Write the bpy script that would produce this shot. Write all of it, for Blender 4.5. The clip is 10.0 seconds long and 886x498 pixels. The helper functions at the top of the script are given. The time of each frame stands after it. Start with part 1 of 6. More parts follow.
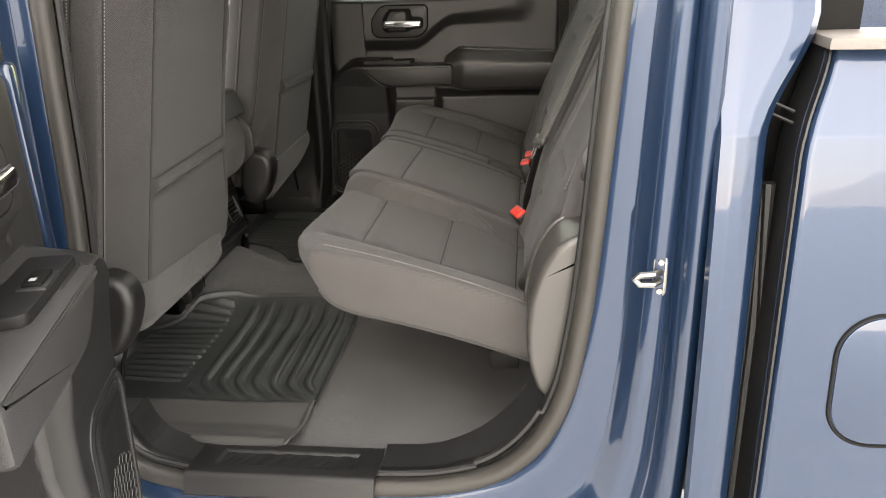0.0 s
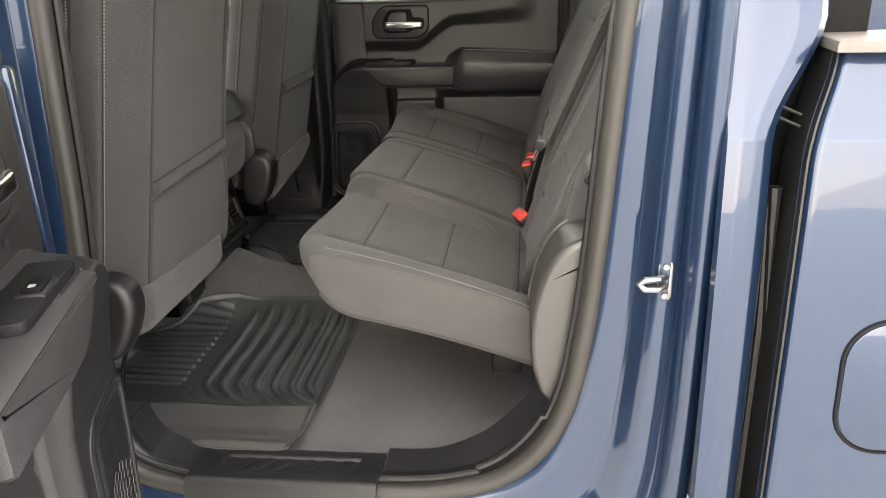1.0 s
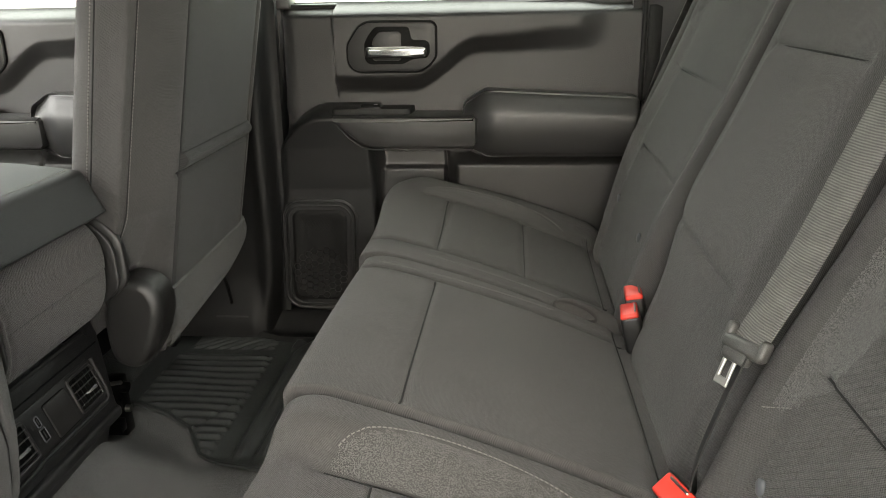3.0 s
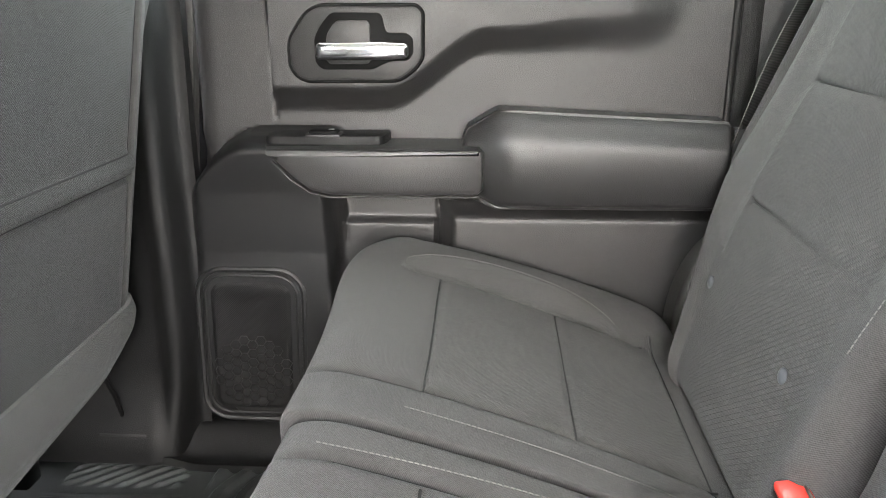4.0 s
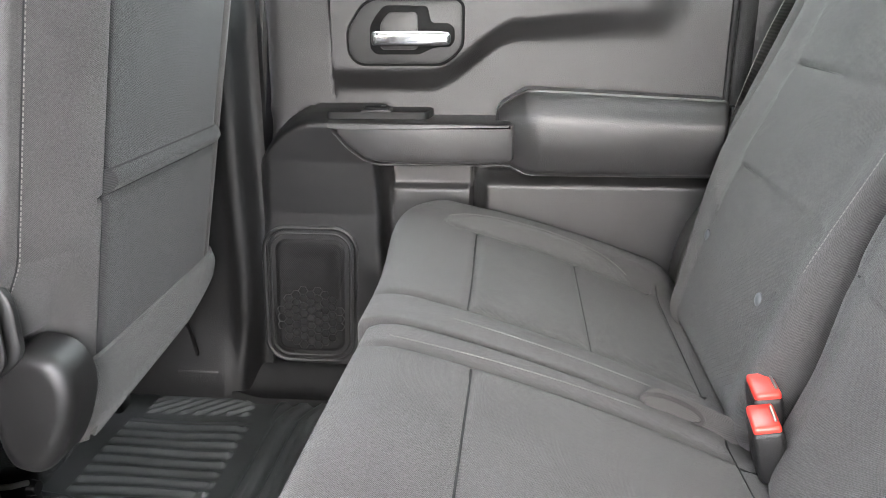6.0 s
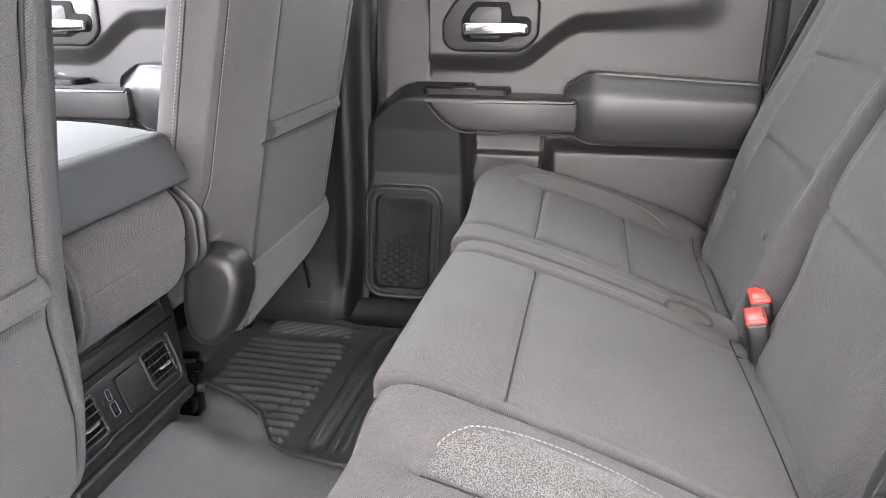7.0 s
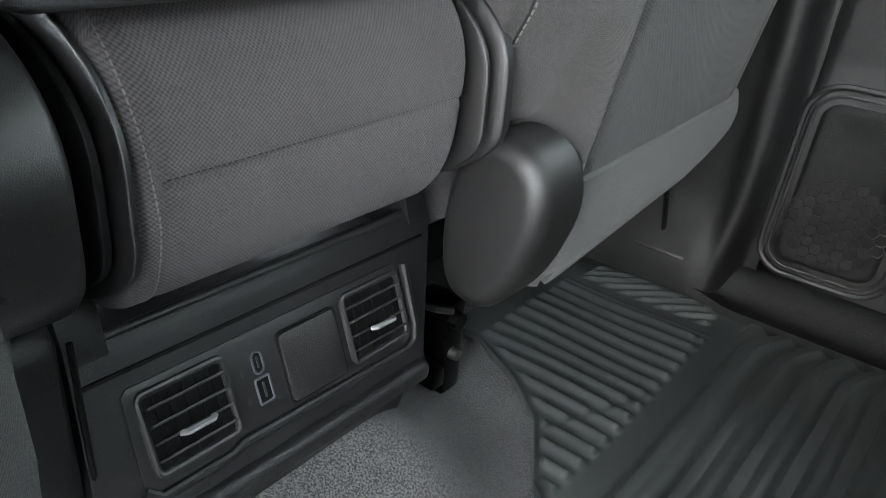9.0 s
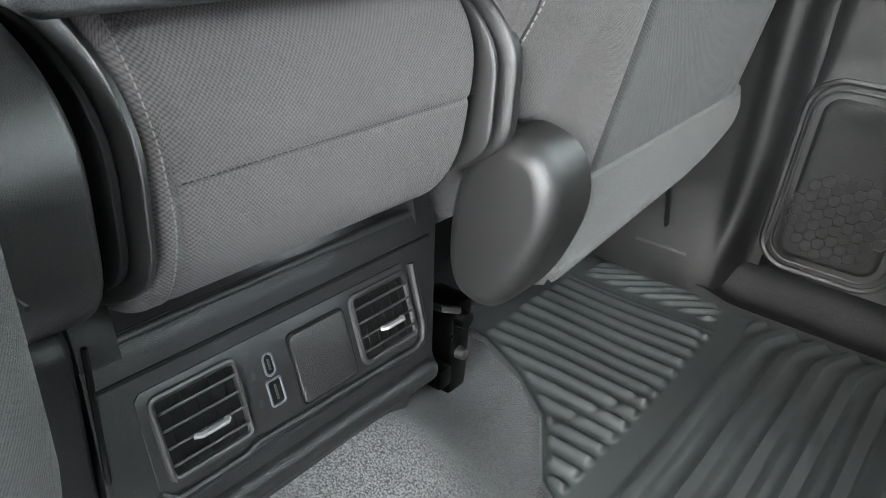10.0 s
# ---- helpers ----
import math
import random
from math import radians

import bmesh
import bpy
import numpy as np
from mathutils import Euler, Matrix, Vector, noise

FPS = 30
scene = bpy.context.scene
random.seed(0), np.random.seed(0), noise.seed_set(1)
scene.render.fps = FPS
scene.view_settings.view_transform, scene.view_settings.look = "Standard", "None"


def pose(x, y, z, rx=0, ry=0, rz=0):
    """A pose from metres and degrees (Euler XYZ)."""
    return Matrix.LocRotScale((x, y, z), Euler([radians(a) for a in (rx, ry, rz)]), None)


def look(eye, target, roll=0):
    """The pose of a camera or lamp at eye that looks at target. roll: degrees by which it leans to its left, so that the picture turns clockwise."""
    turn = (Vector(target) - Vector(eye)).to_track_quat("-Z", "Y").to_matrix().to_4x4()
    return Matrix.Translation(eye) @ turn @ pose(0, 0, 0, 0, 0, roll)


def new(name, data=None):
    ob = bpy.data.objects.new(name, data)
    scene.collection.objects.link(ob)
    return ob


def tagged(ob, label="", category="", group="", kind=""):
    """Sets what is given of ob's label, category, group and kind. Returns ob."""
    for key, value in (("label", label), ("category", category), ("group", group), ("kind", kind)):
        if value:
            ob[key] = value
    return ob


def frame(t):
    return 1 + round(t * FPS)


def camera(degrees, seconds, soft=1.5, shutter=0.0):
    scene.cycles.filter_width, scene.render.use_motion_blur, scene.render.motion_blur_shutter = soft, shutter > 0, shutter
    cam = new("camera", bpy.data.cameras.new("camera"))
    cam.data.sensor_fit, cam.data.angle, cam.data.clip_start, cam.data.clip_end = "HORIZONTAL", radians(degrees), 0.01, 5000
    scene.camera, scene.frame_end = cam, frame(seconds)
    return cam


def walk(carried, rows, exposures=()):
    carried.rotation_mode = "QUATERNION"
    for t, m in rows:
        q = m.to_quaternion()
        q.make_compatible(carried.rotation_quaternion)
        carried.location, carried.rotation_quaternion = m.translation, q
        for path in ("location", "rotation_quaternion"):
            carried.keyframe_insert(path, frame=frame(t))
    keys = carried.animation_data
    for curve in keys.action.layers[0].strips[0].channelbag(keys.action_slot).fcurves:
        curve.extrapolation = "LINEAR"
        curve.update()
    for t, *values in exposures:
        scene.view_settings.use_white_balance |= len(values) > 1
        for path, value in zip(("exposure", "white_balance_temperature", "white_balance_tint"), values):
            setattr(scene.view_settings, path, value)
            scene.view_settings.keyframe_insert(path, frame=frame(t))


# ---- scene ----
cam = camera(60.9, 10.0, 0.75)
PATH = [
    (0, (0.36, -1.96, 1.599), (0.135, -0.102, 0.895), -2.0),
    (0.5, (0.356, -1.958, 1.599), (0.128, -0.1, 0.895), -2.0),
    (1, (0.354, -1.949, 1.602), (0.13, -0.091, 0.897), -2.0),
    (1.5, (0.351, -1.84, 1.583), (0.132, 0.02, 0.883), -1.9),
    (2, (0.296, -1.56, 1.57), (0.086, 0.302, 0.871), -1.9),
    (2.5, (0.226, -1.232, 1.542), (0.02, 0.636, 0.858), -1.8),
    (3, (0.17, -0.931, 1.539), (-0.009, 0.951, 0.886), -1.2),
    (3.2, (0.159, -0.837, 1.523), (-0.014, 1.052, 0.890), -1.0),
    (4.3, (0.092, -0.231, 1.458), (-0.022, 1.674, 0.849), -0.3),
    (4.5, (0.083, -0.194, 1.449), (-0.015, 1.713, 0.853), -0.2),
    (5, (0.081, -0.181, 1.454), (-0.012, 1.722, 0.844), -0.5),
    (5.5, (0.08, -0.287, 1.46), (-0.05, 1.608, 0.834), -0.4),
    (5.7, (0.087, -0.392, 1.467), (-0.068, 1.500, 0.835), -0.5),
    (6.8, (0.108, -0.834, 1.483), (-0.194, 1.037, 0.843), -0.0),
    (7, (0.114, -0.849, 1.482), (-0.243, 1.009, 0.836), 0.0),
    (7.5, (0.113, -0.827, 1.472), (-0.444, 0.969, 0.792), 0.6),
    (8, (0.038, -0.681, 1.408), (-0.757, 0.992, 0.654), 2.1),
    (8.5, (-0.064, -0.442, 1.337), (-1.037, 1.096, 0.507), 3.5),
    (9, (-0.141, -0.307, 1.285), (-1.223, 1.111, 0.379), 4.5),
    (9.5, (-0.153, -0.299, 1.28), (-1.268, 1.075, 0.348), 4.6),
    (10, (-0.149, -0.313, 1.285), (-1.222, 1.109, 0.377), 3.9),
]
EXPOSURES = [(0.0, 2.52, 7300, 12), (1.5, 2.52, 7300, 12), (2.5, 2.62, 7120, 11), (3.0, 2.98, 7150, 7), (3.2, 3.25, 7100, 7), (4.4, 4.6, 6350, 12), (5.6, 4.6, 6300, 12), (6.8, 4.35, 6400, 16),
             (7.5, 4.3, 6450, 18), (8.0, 4.15, 6470, 17), (8.5, 4.15, 6500, 17), (9.1, 4.1, 6100, 7), (9.5, 4.52, 6200, 8), (10.0, 4.95, 6200, 7)]
walk(cam, [(t, look(eye, target, roll)) for t, eye, target, roll in PATH], EXPOSURES)
# world and light ------------------------------------------------------------
world = bpy.data.worlds.new("world")
scene.world = world
world.use_nodes = True
wn = world.node_tree.nodes
sky = wn.new("ShaderNodeTexSky")
sky.sky_type, sky.sun_disc = "NISHITA", False
sky.sun_elevation, sky.sun_rotation = radians(26), radians(176)
sky.air_density, sky.dust_density, sky.ozone_density = 1.0, 1.2, 1.0
wn["Background"].inputs["Strength"].default_value = 0.15
cloud = wn.new("ShaderNodeTexNoise")
cloud.inputs["Scale"].default_value, cloud.inputs["Detail"].default_value = 2.2, 6
veil = wn.new("ShaderNodeValToRGB")
veil.color_ramp.elements[0].position, veil.color_ramp.elements[0].color = 0.3, (5.8, 5.9, 6.1, 1)
veil.color_ramp.elements[1].position, veil.color_ramp.elements[1].color = 0.7, (9.4, 9.4, 9.5, 1)
haze = wn.new("ShaderNodeMix")
haze.data_type = "RGBA"
haze.inputs["Factor"].default_value = 0.82
wl = world.node_tree.links
wl.new(cloud.outputs[0], veil.inputs[0])
wl.new(sky.outputs[0], haze.inputs["A"])
wl.new(veil.outputs[0], haze.inputs["B"])
wl.new(haze.outputs["Result"], wn["Background"].inputs["Color"])
sun = new("sun", bpy.data.lights.new("sun", "SUN"))
sun.data.energy, sun.data.angle, sun.data.color = 0.4, radians(60), (1.0, 0.96, 0.9)
sun.matrix_world = look((0.3, -4.4, 3.05), (0, 0, 0.9))


# materials ------------------------------------------------------------------
def nodes_of(name):
    m = bpy.data.materials.new(name)
    m.use_nodes = True
    t = m.node_tree
    return m, t, t.nodes["Principled BSDF"]


def ramp(t, fac, stops):
    r = t.nodes.new("ShaderNodeValToRGB")
    while len(r.color_ramp.elements) < len(stops):
        r.color_ramp.elements.new(0.5)
    for e, (p, c) in zip(r.color_ramp.elements, stops):
        e.position, e.color = p, (*c, 1)
    t.links.new(fac, r.inputs[0])
    return r.outputs[0]


def tex(t, kind, scale, coord=None, **kw):
    n = t.nodes.new(kind)
    n.inputs["Scale"].default_value = scale
    for k, v in kw.items():
        if k in n.inputs:
            n.inputs[k].default_value = v
    t.links.new(coord or coords(t), n.inputs["Vector"])
    return n


def coords(t):
    c = t.nodes.get("coords") or t.nodes.new("ShaderNodeTexCoord")
    c.name = "coords"
    return c.outputs["Object"]


def bump(t, b, height, strength, distance, under=None):
    n = t.nodes.new("ShaderNodeBump")
    n.inputs["Strength"].default_value, n.inputs["Distance"].default_value = strength, distance
    t.links.new(height, n.inputs["Height"])
    if under:
        t.links.new(under, n.inputs["Normal"])
    t.links.new(n.outputs[0], b.inputs["Normal"])
    return n.outputs[0]


def scaled(c, k):
    return tuple(v * k for v in c)


def plastic(name, col, rough=0.5, grain=420, depth=0.0004, spread=0.12, gloss=0.5):
    m, t, b = nodes_of(name)
    big = tex(t, "ShaderNodeTexNoise", 9, Detail=4)
    cell = tex(t, "ShaderNodeTexVoronoi", grain)
    pits = t.nodes.new("ShaderNodeMix")
    pits.data_type, pits.blend_type = "RGBA", "MULTIPLY"
    pits.inputs["Factor"].default_value = 1.0
    t.links.new(ramp(t, big.outputs[0], [(0.3, scaled(col, 1 - spread)), (0.7, scaled(col, 1 + spread))]), pits.inputs["A"])
    t.links.new(ramp(t, cell.outputs[0], [(0.1, (1.35, 1.35, 1.35)), (0.75, (0.6, 0.6, 0.6))]), pits.inputs["B"])
    t.links.new(pits.outputs["Result"], b.inputs["Base Color"])
    fine = tex(t, "ShaderNodeTexNoise", grain * 1.3, Detail=2)
    mix = t.nodes.new("ShaderNodeMath")
    mix.operation = "MULTIPLY_ADD"
    t.links.new(cell.outputs[0], mix.inputs[0])
    mix.inputs[1].default_value = 1.2
    t.links.new(fine.outputs[0], mix.inputs[2])
    bump(t, b, mix.outputs[0], 0.5, depth)
    rr = t.nodes.new("ShaderNodeMapRange")
    t.links.new(big.outputs[0], rr.inputs[0])
    rr.inputs["To Min"].default_value, rr.inputs["To Max"].default_value = rough - 0.06, rough + 0.06
    t.links.new(rr.outputs[0], b.inputs["Roughness"])
    b.inputs["Specular IOR Level"].default_value = gloss
    return m


def cloth(name, col, pitch=0.0018, cross=0.55, depth=0.0006, spread=0.1, contrast=1.0):
    """Woven cloth: diagonal threads crossed by weaker ones, with slubs and soft creases."""
    m, t, b = nodes_of(name)
    big = tex(t, "ShaderNodeTexNoise", 7, Detail=5)
    slub = tex(t, "ShaderNodeTexNoise", 330, Detail=3)
    coords(t)
    w1 = tex(t, "ShaderNodeTexWave", 0.444 / pitch, t.nodes["coords"].outputs["UV"], Distortion=1.8)
    flip = t.nodes.new("ShaderNodeMapping")
    flip.inputs["Scale"].default_value = (1, -1, 1)
    c = t.nodes.get("coords") or t.nodes.new("ShaderNodeTexCoord")
    t.links.new(c.outputs["UV"], flip.inputs["Vector"])
    w2 = tex(t, "ShaderNodeTexWave", 0.444 / pitch * 0.8, flip.outputs[0], Distortion=1.8)
    for w in (w1, w2):
        w.bands_direction = "DIAGONAL"
        w.inputs["Detail Scale"].default_value = 60
    thread = t.nodes.new("ShaderNodeMath")
    thread.operation = "MULTIPLY_ADD"
    t.links.new(w2.outputs[1], thread.inputs[0])
    thread.inputs[1].default_value = cross
    t.links.new(w1.outputs[1], thread.inputs[2])
    both = t.nodes.new("ShaderNodeMath")
    both.operation = "MULTIPLY_ADD"
    t.links.new(slub.outputs[0], both.inputs[0])
    both.inputs[1].default_value = 1.2
    t.links.new(thread.outputs[0], both.inputs[2])
    top = 1 + cross + 1.2
    k = 0.42 * contrast
    mul = t.nodes.new("ShaderNodeMix")
    mul.data_type, mul.blend_type = "RGBA", "MULTIPLY"
    mul.inputs["Factor"].default_value = 1.0
    t.links.new(ramp(t, big.outputs[0], [(0.3, scaled(col, 1 - spread)), (0.7, scaled(col, 1 + spread))]), mul.inputs["A"])
    part_of = t.nodes.new("ShaderNodeMath")
    part_of.operation = "DIVIDE"
    t.links.new(both.outputs[0], part_of.inputs[0])
    part_of.inputs[1].default_value = top
    t.links.new(ramp(t, part_of.outputs[0], [(0.25, (1 - k * 1.2,) * 3), (0.75, (1 + k * 1.3,) * 3)]), mul.inputs["B"])
    t.links.new(mul.outputs["Result"], b.inputs["Base Color"])
    soft = tex(t, "ShaderNodeTexNoise", 16, Detail=3)
    under = bump(t, b, soft.outputs[0], 0.25, 0.006)
    bump(t, b, part_of.outputs[0], 0.7, depth * 2, under)
    b.inputs["Roughness"].default_value = 0.9
    b.inputs["Sheen Weight"].default_value = 0.12
    b.inputs["Sheen Roughness"].default_value = 0.45
    b.inputs["Specular IOR Level"].default_value = 0.25
    return m


def chevron(name, col):
    """The embossed insert cloth: short diagonal dashes that switch sides row by row."""
    m = cloth(name, col, 0.0016, 0.7, 0.0005)
    t = m.node_tree
    b = t.nodes["Principled BSDF"]
    under = b.inputs["Normal"].links[0].from_socket
    brick = t.nodes.new("ShaderNodeTexBrick")
    mp = t.nodes.new("ShaderNodeMapping")
    mp.inputs["Rotation"].default_value = (0, 0, radians(38))
    t.links.new(t.nodes["coords"].outputs["UV"], mp.inputs["Vector"])
    t.links.new(mp.outputs[0], brick.inputs["Vector"])
    brick.inputs["Scale"].default_value = 42
    brick.inputs["Mortar Size"].default_value, brick.inputs["Mortar Smooth"].default_value = 0.02, 1.0
    brick.inputs["Color1"].default_value, brick.inputs["Color2"].default_value = (0.6, 0.6, 0.6, 1), (1, 1, 1, 1)
    brick.inputs["Mortar"].default_value = (0.35, 0.35, 0.35, 1)
    bump(t, b, brick.outputs["Color"], 0.9, 0.0022, under)
    dye = b.inputs["Base Color"].links[0].from_socket
    tone = t.nodes.new("ShaderNodeMix")
    tone.data_type, tone.blend_type = "RGBA", "MULTIPLY"
    tone.inputs["Factor"].default_value = 1.0
    t.links.new(dye, tone.inputs["A"])
    t.links.new(ramp(t, brick.outputs["Color"], [(0.0, (0.7, 0.7, 0.7)), (0.55, (0.92, 0.92, 0.92)), (1.0, (1.14, 1.14, 1.14))]), tone.inputs["B"])
    t.links.new(tone.outputs["Result"], b.inputs["Base Color"])
    return m


def speckled(name, dark, light, scale, depth, rough=0.95):
    m, t, b = nodes_of(name)
    a = tex(t, "ShaderNodeTexNoise", scale, Detail=4, Roughness=0.7)
    big = tex(t, "ShaderNodeTexNoise", 6, Detail=3)
    mul = t.nodes.new("ShaderNodeMix")
    mul.data_type, mul.blend_type = "RGBA", "MULTIPLY"
    mul.inputs["Factor"].default_value = 1.0
    t.links.new(ramp(t, a.outputs[0], [(0.44, dark), (0.57, light)]), mul.inputs["A"])
    t.links.new(ramp(t, big.outputs[0], [(0.3, (0.85, 0.85, 0.85)), (0.7, (1.1, 1.1, 1.1))]), mul.inputs["B"])
    t.links.new(mul.outputs["Result"], b.inputs["Base Color"])
    bump(t, b, a.outputs[0], 0.9, depth)
    b.inputs["Roughness"].default_value = rough
    b.inputs["Sheen Weight"].default_value = 0.2
    b.inputs["Specular IOR Level"].default_value = 0.2
    return m


def webbing(name, col, pitch):
    """Belt webbing: fine ribs across the strap."""
    m = plain(name, col, 0.7, 60)
    t = m.node_tree
    b = t.nodes["Principled BSDF"]
    w = tex(t, "ShaderNodeTexWave", 0.314 / pitch, Distortion=0.6)
    w.bands_direction = "Z"
    dye = b.inputs["Base Color"].links[0].from_socket
    mix = t.nodes.new("ShaderNodeMix")
    mix.data_type, mix.blend_type = "RGBA", "MULTIPLY"
    mix.inputs["Factor"].default_value = 1.0
    t.links.new(dye, mix.inputs["A"])
    t.links.new(ramp(t, w.outputs[1], [(0.2, (0.62, 0.62, 0.62)), (0.8, (1.15, 1.15, 1.15))]), mix.inputs["B"])
    t.links.new(mix.outputs["Result"], b.inputs["Base Color"])
    bump(t, b, w.outputs[1], 0.6, 0.0006)
    return m


def metal(name, col, rough):
    m, t, b = nodes_of(name)
    n = tex(t, "ShaderNodeTexNoise", 60, Detail=4)
    r = t.nodes.new("ShaderNodeMapRange")
    t.links.new(n.outputs[0], r.inputs[0])
    r.inputs["To Min"].default_value, r.inputs["To Max"].default_value = rough * 0.7, rough * 1.4
    t.links.new(r.outputs[0], b.inputs["Roughness"])
    b.inputs["Base Color"].default_value, b.inputs["Metallic"].default_value = (*col, 1), 1.0
    return m


def paint(name, col):
    m, t, b = nodes_of(name)
    flake = tex(t, "ShaderNodeTexVoronoi", 2600)
    t.links.new(ramp(t, flake.outputs["Color"], [(0.2, scaled(col, 0.75)), (0.8, scaled(col, 1.3))]), b.inputs["Base Color"])
    b.inputs["Metallic"].default_value, b.inputs["Roughness"].default_value = 0.45, 0.34
    b.inputs["Coat IOR"].default_value = 1.52
    b.inputs["Coat Weight"].default_value, b.inputs["Coat Roughness"].default_value = 1.0, 0.03
    peel = tex(t, "ShaderNodeTexNoise", 90, Detail=1)
    n = t.nodes.new("ShaderNodeBump")
    n.inputs["Strength"].default_value, n.inputs["Distance"].default_value = 0.05, 0.0006
    t.links.new(peel.outputs[0], n.inputs["Height"])
    t.links.new(n.outputs[0], b.inputs["Coat Normal"])
    return m


def plain(name, col, rough=0.5, scale=40):
    m, t, b = nodes_of(name)
    n = tex(t, "ShaderNodeTexNoise", scale, Detail=4)
    t.links.new(ramp(t, n.outputs[0], [(0.3, scaled(col, 0.85)), (0.7, scaled(col, 1.1))]), b.inputs["Base Color"])
    b.inputs["Roughness"].default_value = rough
    return m


FABRIC = cloth("seat_fabric", (0.058, 0.0555, 0.0545), 0.0014, 0.5, 0.0005, 0.1, 0.72)
TWILL = cloth("twill_seat_fabric", (0.042, 0.0404, 0.0398), 0.0020, 0.35, 0.0006, 0.1, 0.8)
INSERT = chevron("insert_cloth", (0.058, 0.056, 0.054))
SIDECLOTH = cloth("side_cloth", (0.061, 0.058, 0.056), 0.0009, 0.9, 0.0002, 0.08, 0.35)
WEAVE = cloth("console_fabric", (0.070, 0.064, 0.064), 0.0018, 0.85, 0.0008, 0.06, 0.85)
# seat cloth in a darker copy, with the seat back's shade in its colour
SHADED_BACK = cloth("shaded_back_cloth", (0.030, 0.030, 0.0302), 0.0022, 0.3, 0.0005, 0.08, 0.8)
HEATHER = speckled("heather_velour", (0.027, 0.0265, 0.026), (0.108, 0.105, 0.101), 800, 0.0014)
SKIRT = speckled("skirt_velour", (0.018, 0.0175, 0.017), (0.078, 0.076, 0.073), 650, 0.0016)
CARPET = speckled("carpet_pile", (0.019, 0.019, 0.0192), (0.166, 0.166, 0.167), 560, 0.004)
TRIM = plastic("trim_plastic", (0.021, 0.0202, 0.0202), 0.40, 820, 0.0004, gloss=0.65)
TRIM_DARK = plastic("dark_plastic", (0.012, 0.012, 0.0125), 0.38, 1100, 0.0004)
SATIN = plastic("satin_plate", (0.018, 0.018, 0.0185), 0.4, 1200, 0.0001, 0.05)
COVER = plastic("grained_cover", (0.012, 0.0115, 0.0113), 0.40, 1300, 0.0003, gloss=0.65)
PILLAR = plastic("pillar_plastic", (0.007, 0.007, 0.0072), 0.5, 820, 0.0005)
PAD = plastic("padded_vinyl", (0.0324, 0.0316, 0.0320), 0.37, 800, 0.0004, gloss=0.75)
RUBBER = plastic("mat_rubber", (0.042, 0.0455, 0.045), 0.36, 1300, 0.0002, gloss=0.9)
# mat rubber in a paler copy: door light put into the apron's colour
LIT_APRON = plastic("lit_mat_apron", (0.088, 0.086, 0.083), 0.33, 1100, 0.0002, 0.08)
SEAL = plastic("seal_rubber", (0.028, 0.026, 0.0225), 0.45, 1500, 0.0001)
GREYTRIM = plastic("warm_grey_trim", (0.036, 0.033, 0.0292), 0.32, 1100, 0.0002, gloss=0.9)
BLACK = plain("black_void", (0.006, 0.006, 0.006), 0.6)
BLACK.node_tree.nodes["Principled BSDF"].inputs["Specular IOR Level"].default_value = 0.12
CHROME = metal("chrome", (0.82, 0.82, 0.82), 0.14)
SILVER = plain("silver_lacquer", (0.2, 0.2, 0.2), 0.28)
STEEL = metal("zinc_steel", (0.33, 0.32, 0.30), 0.3)
DARKSTEEL = metal("dark_steel", (0.025, 0.025, 0.025), 0.3)
PAINT = paint("metallic_blue", (0.009, 0.025, 0.060))
RED = plain("red_plastic", (0.72, 0.045, 0.03), 0.35)
STITCH = plain("stitch_thread", (0.15, 0.145, 0.135), 0.8)
LIDVINYL = plastic("lid_vinyl", (0.030, 0.030, 0.031), 0.55, 1300, 0.0003, 0.06)
GRIP = plastic("grip_plastic", (0.055, 0.054, 0.051), 0.45, 1500, 0.0001)
# near-black thread that paints the shade inside seam creases
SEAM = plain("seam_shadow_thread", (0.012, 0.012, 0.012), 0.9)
WEB = webbing("belt_webbing", (0.12, 0.117, 0.111), 0.0022)
BUTTON = plain("grey_button", (0.075, 0.08, 0.088), 0.45)
BEDPAINT = plastic("bed_paint", (0.012, 0.03, 0.07), 0.5, 300, 0.0003)
TAN = plastic("rail_plastic", (0.15, 0.135, 0.12), 0.5, 1500, 0.0001)
LINER = speckled("headliner", (0.60, 0.59, 0.56), (0.74, 0.73, 0.70), 500, 0.001)
ASPHALT = speckled("concrete", (0.54, 0.535, 0.515), (0.67, 0.665, 0.645), 45, 0.006, 0.9)
CLADDING = plain("pale_cladding", (0.72, 0.73, 0.68), 0.7, 2)
YELLOW = plain("yellow_panel", (0.72, 0.66, 0.08), 0.6, 2)
LENS = plain("white_mark", (0.4, 0.4, 0.4), 0.4)
GLASS, gt, gb = nodes_of("tinted_glass")
gb.inputs["Base Color"].default_value = (0.9, 0.95, 0.92, 1)
gb.inputs["Transmission Weight"].default_value, gb.inputs["Roughness"].default_value = 1.0, 0.0
gb.inputs["IOR"].default_value = 1.05


PILLAR.node_tree.nodes["Principled BSDF"].inputs["Specular IOR Level"].default_value = 0.3
LIDVINYL.node_tree.nodes["Principled BSDF"].inputs["Specular IOR Level"].default_value = 0.32
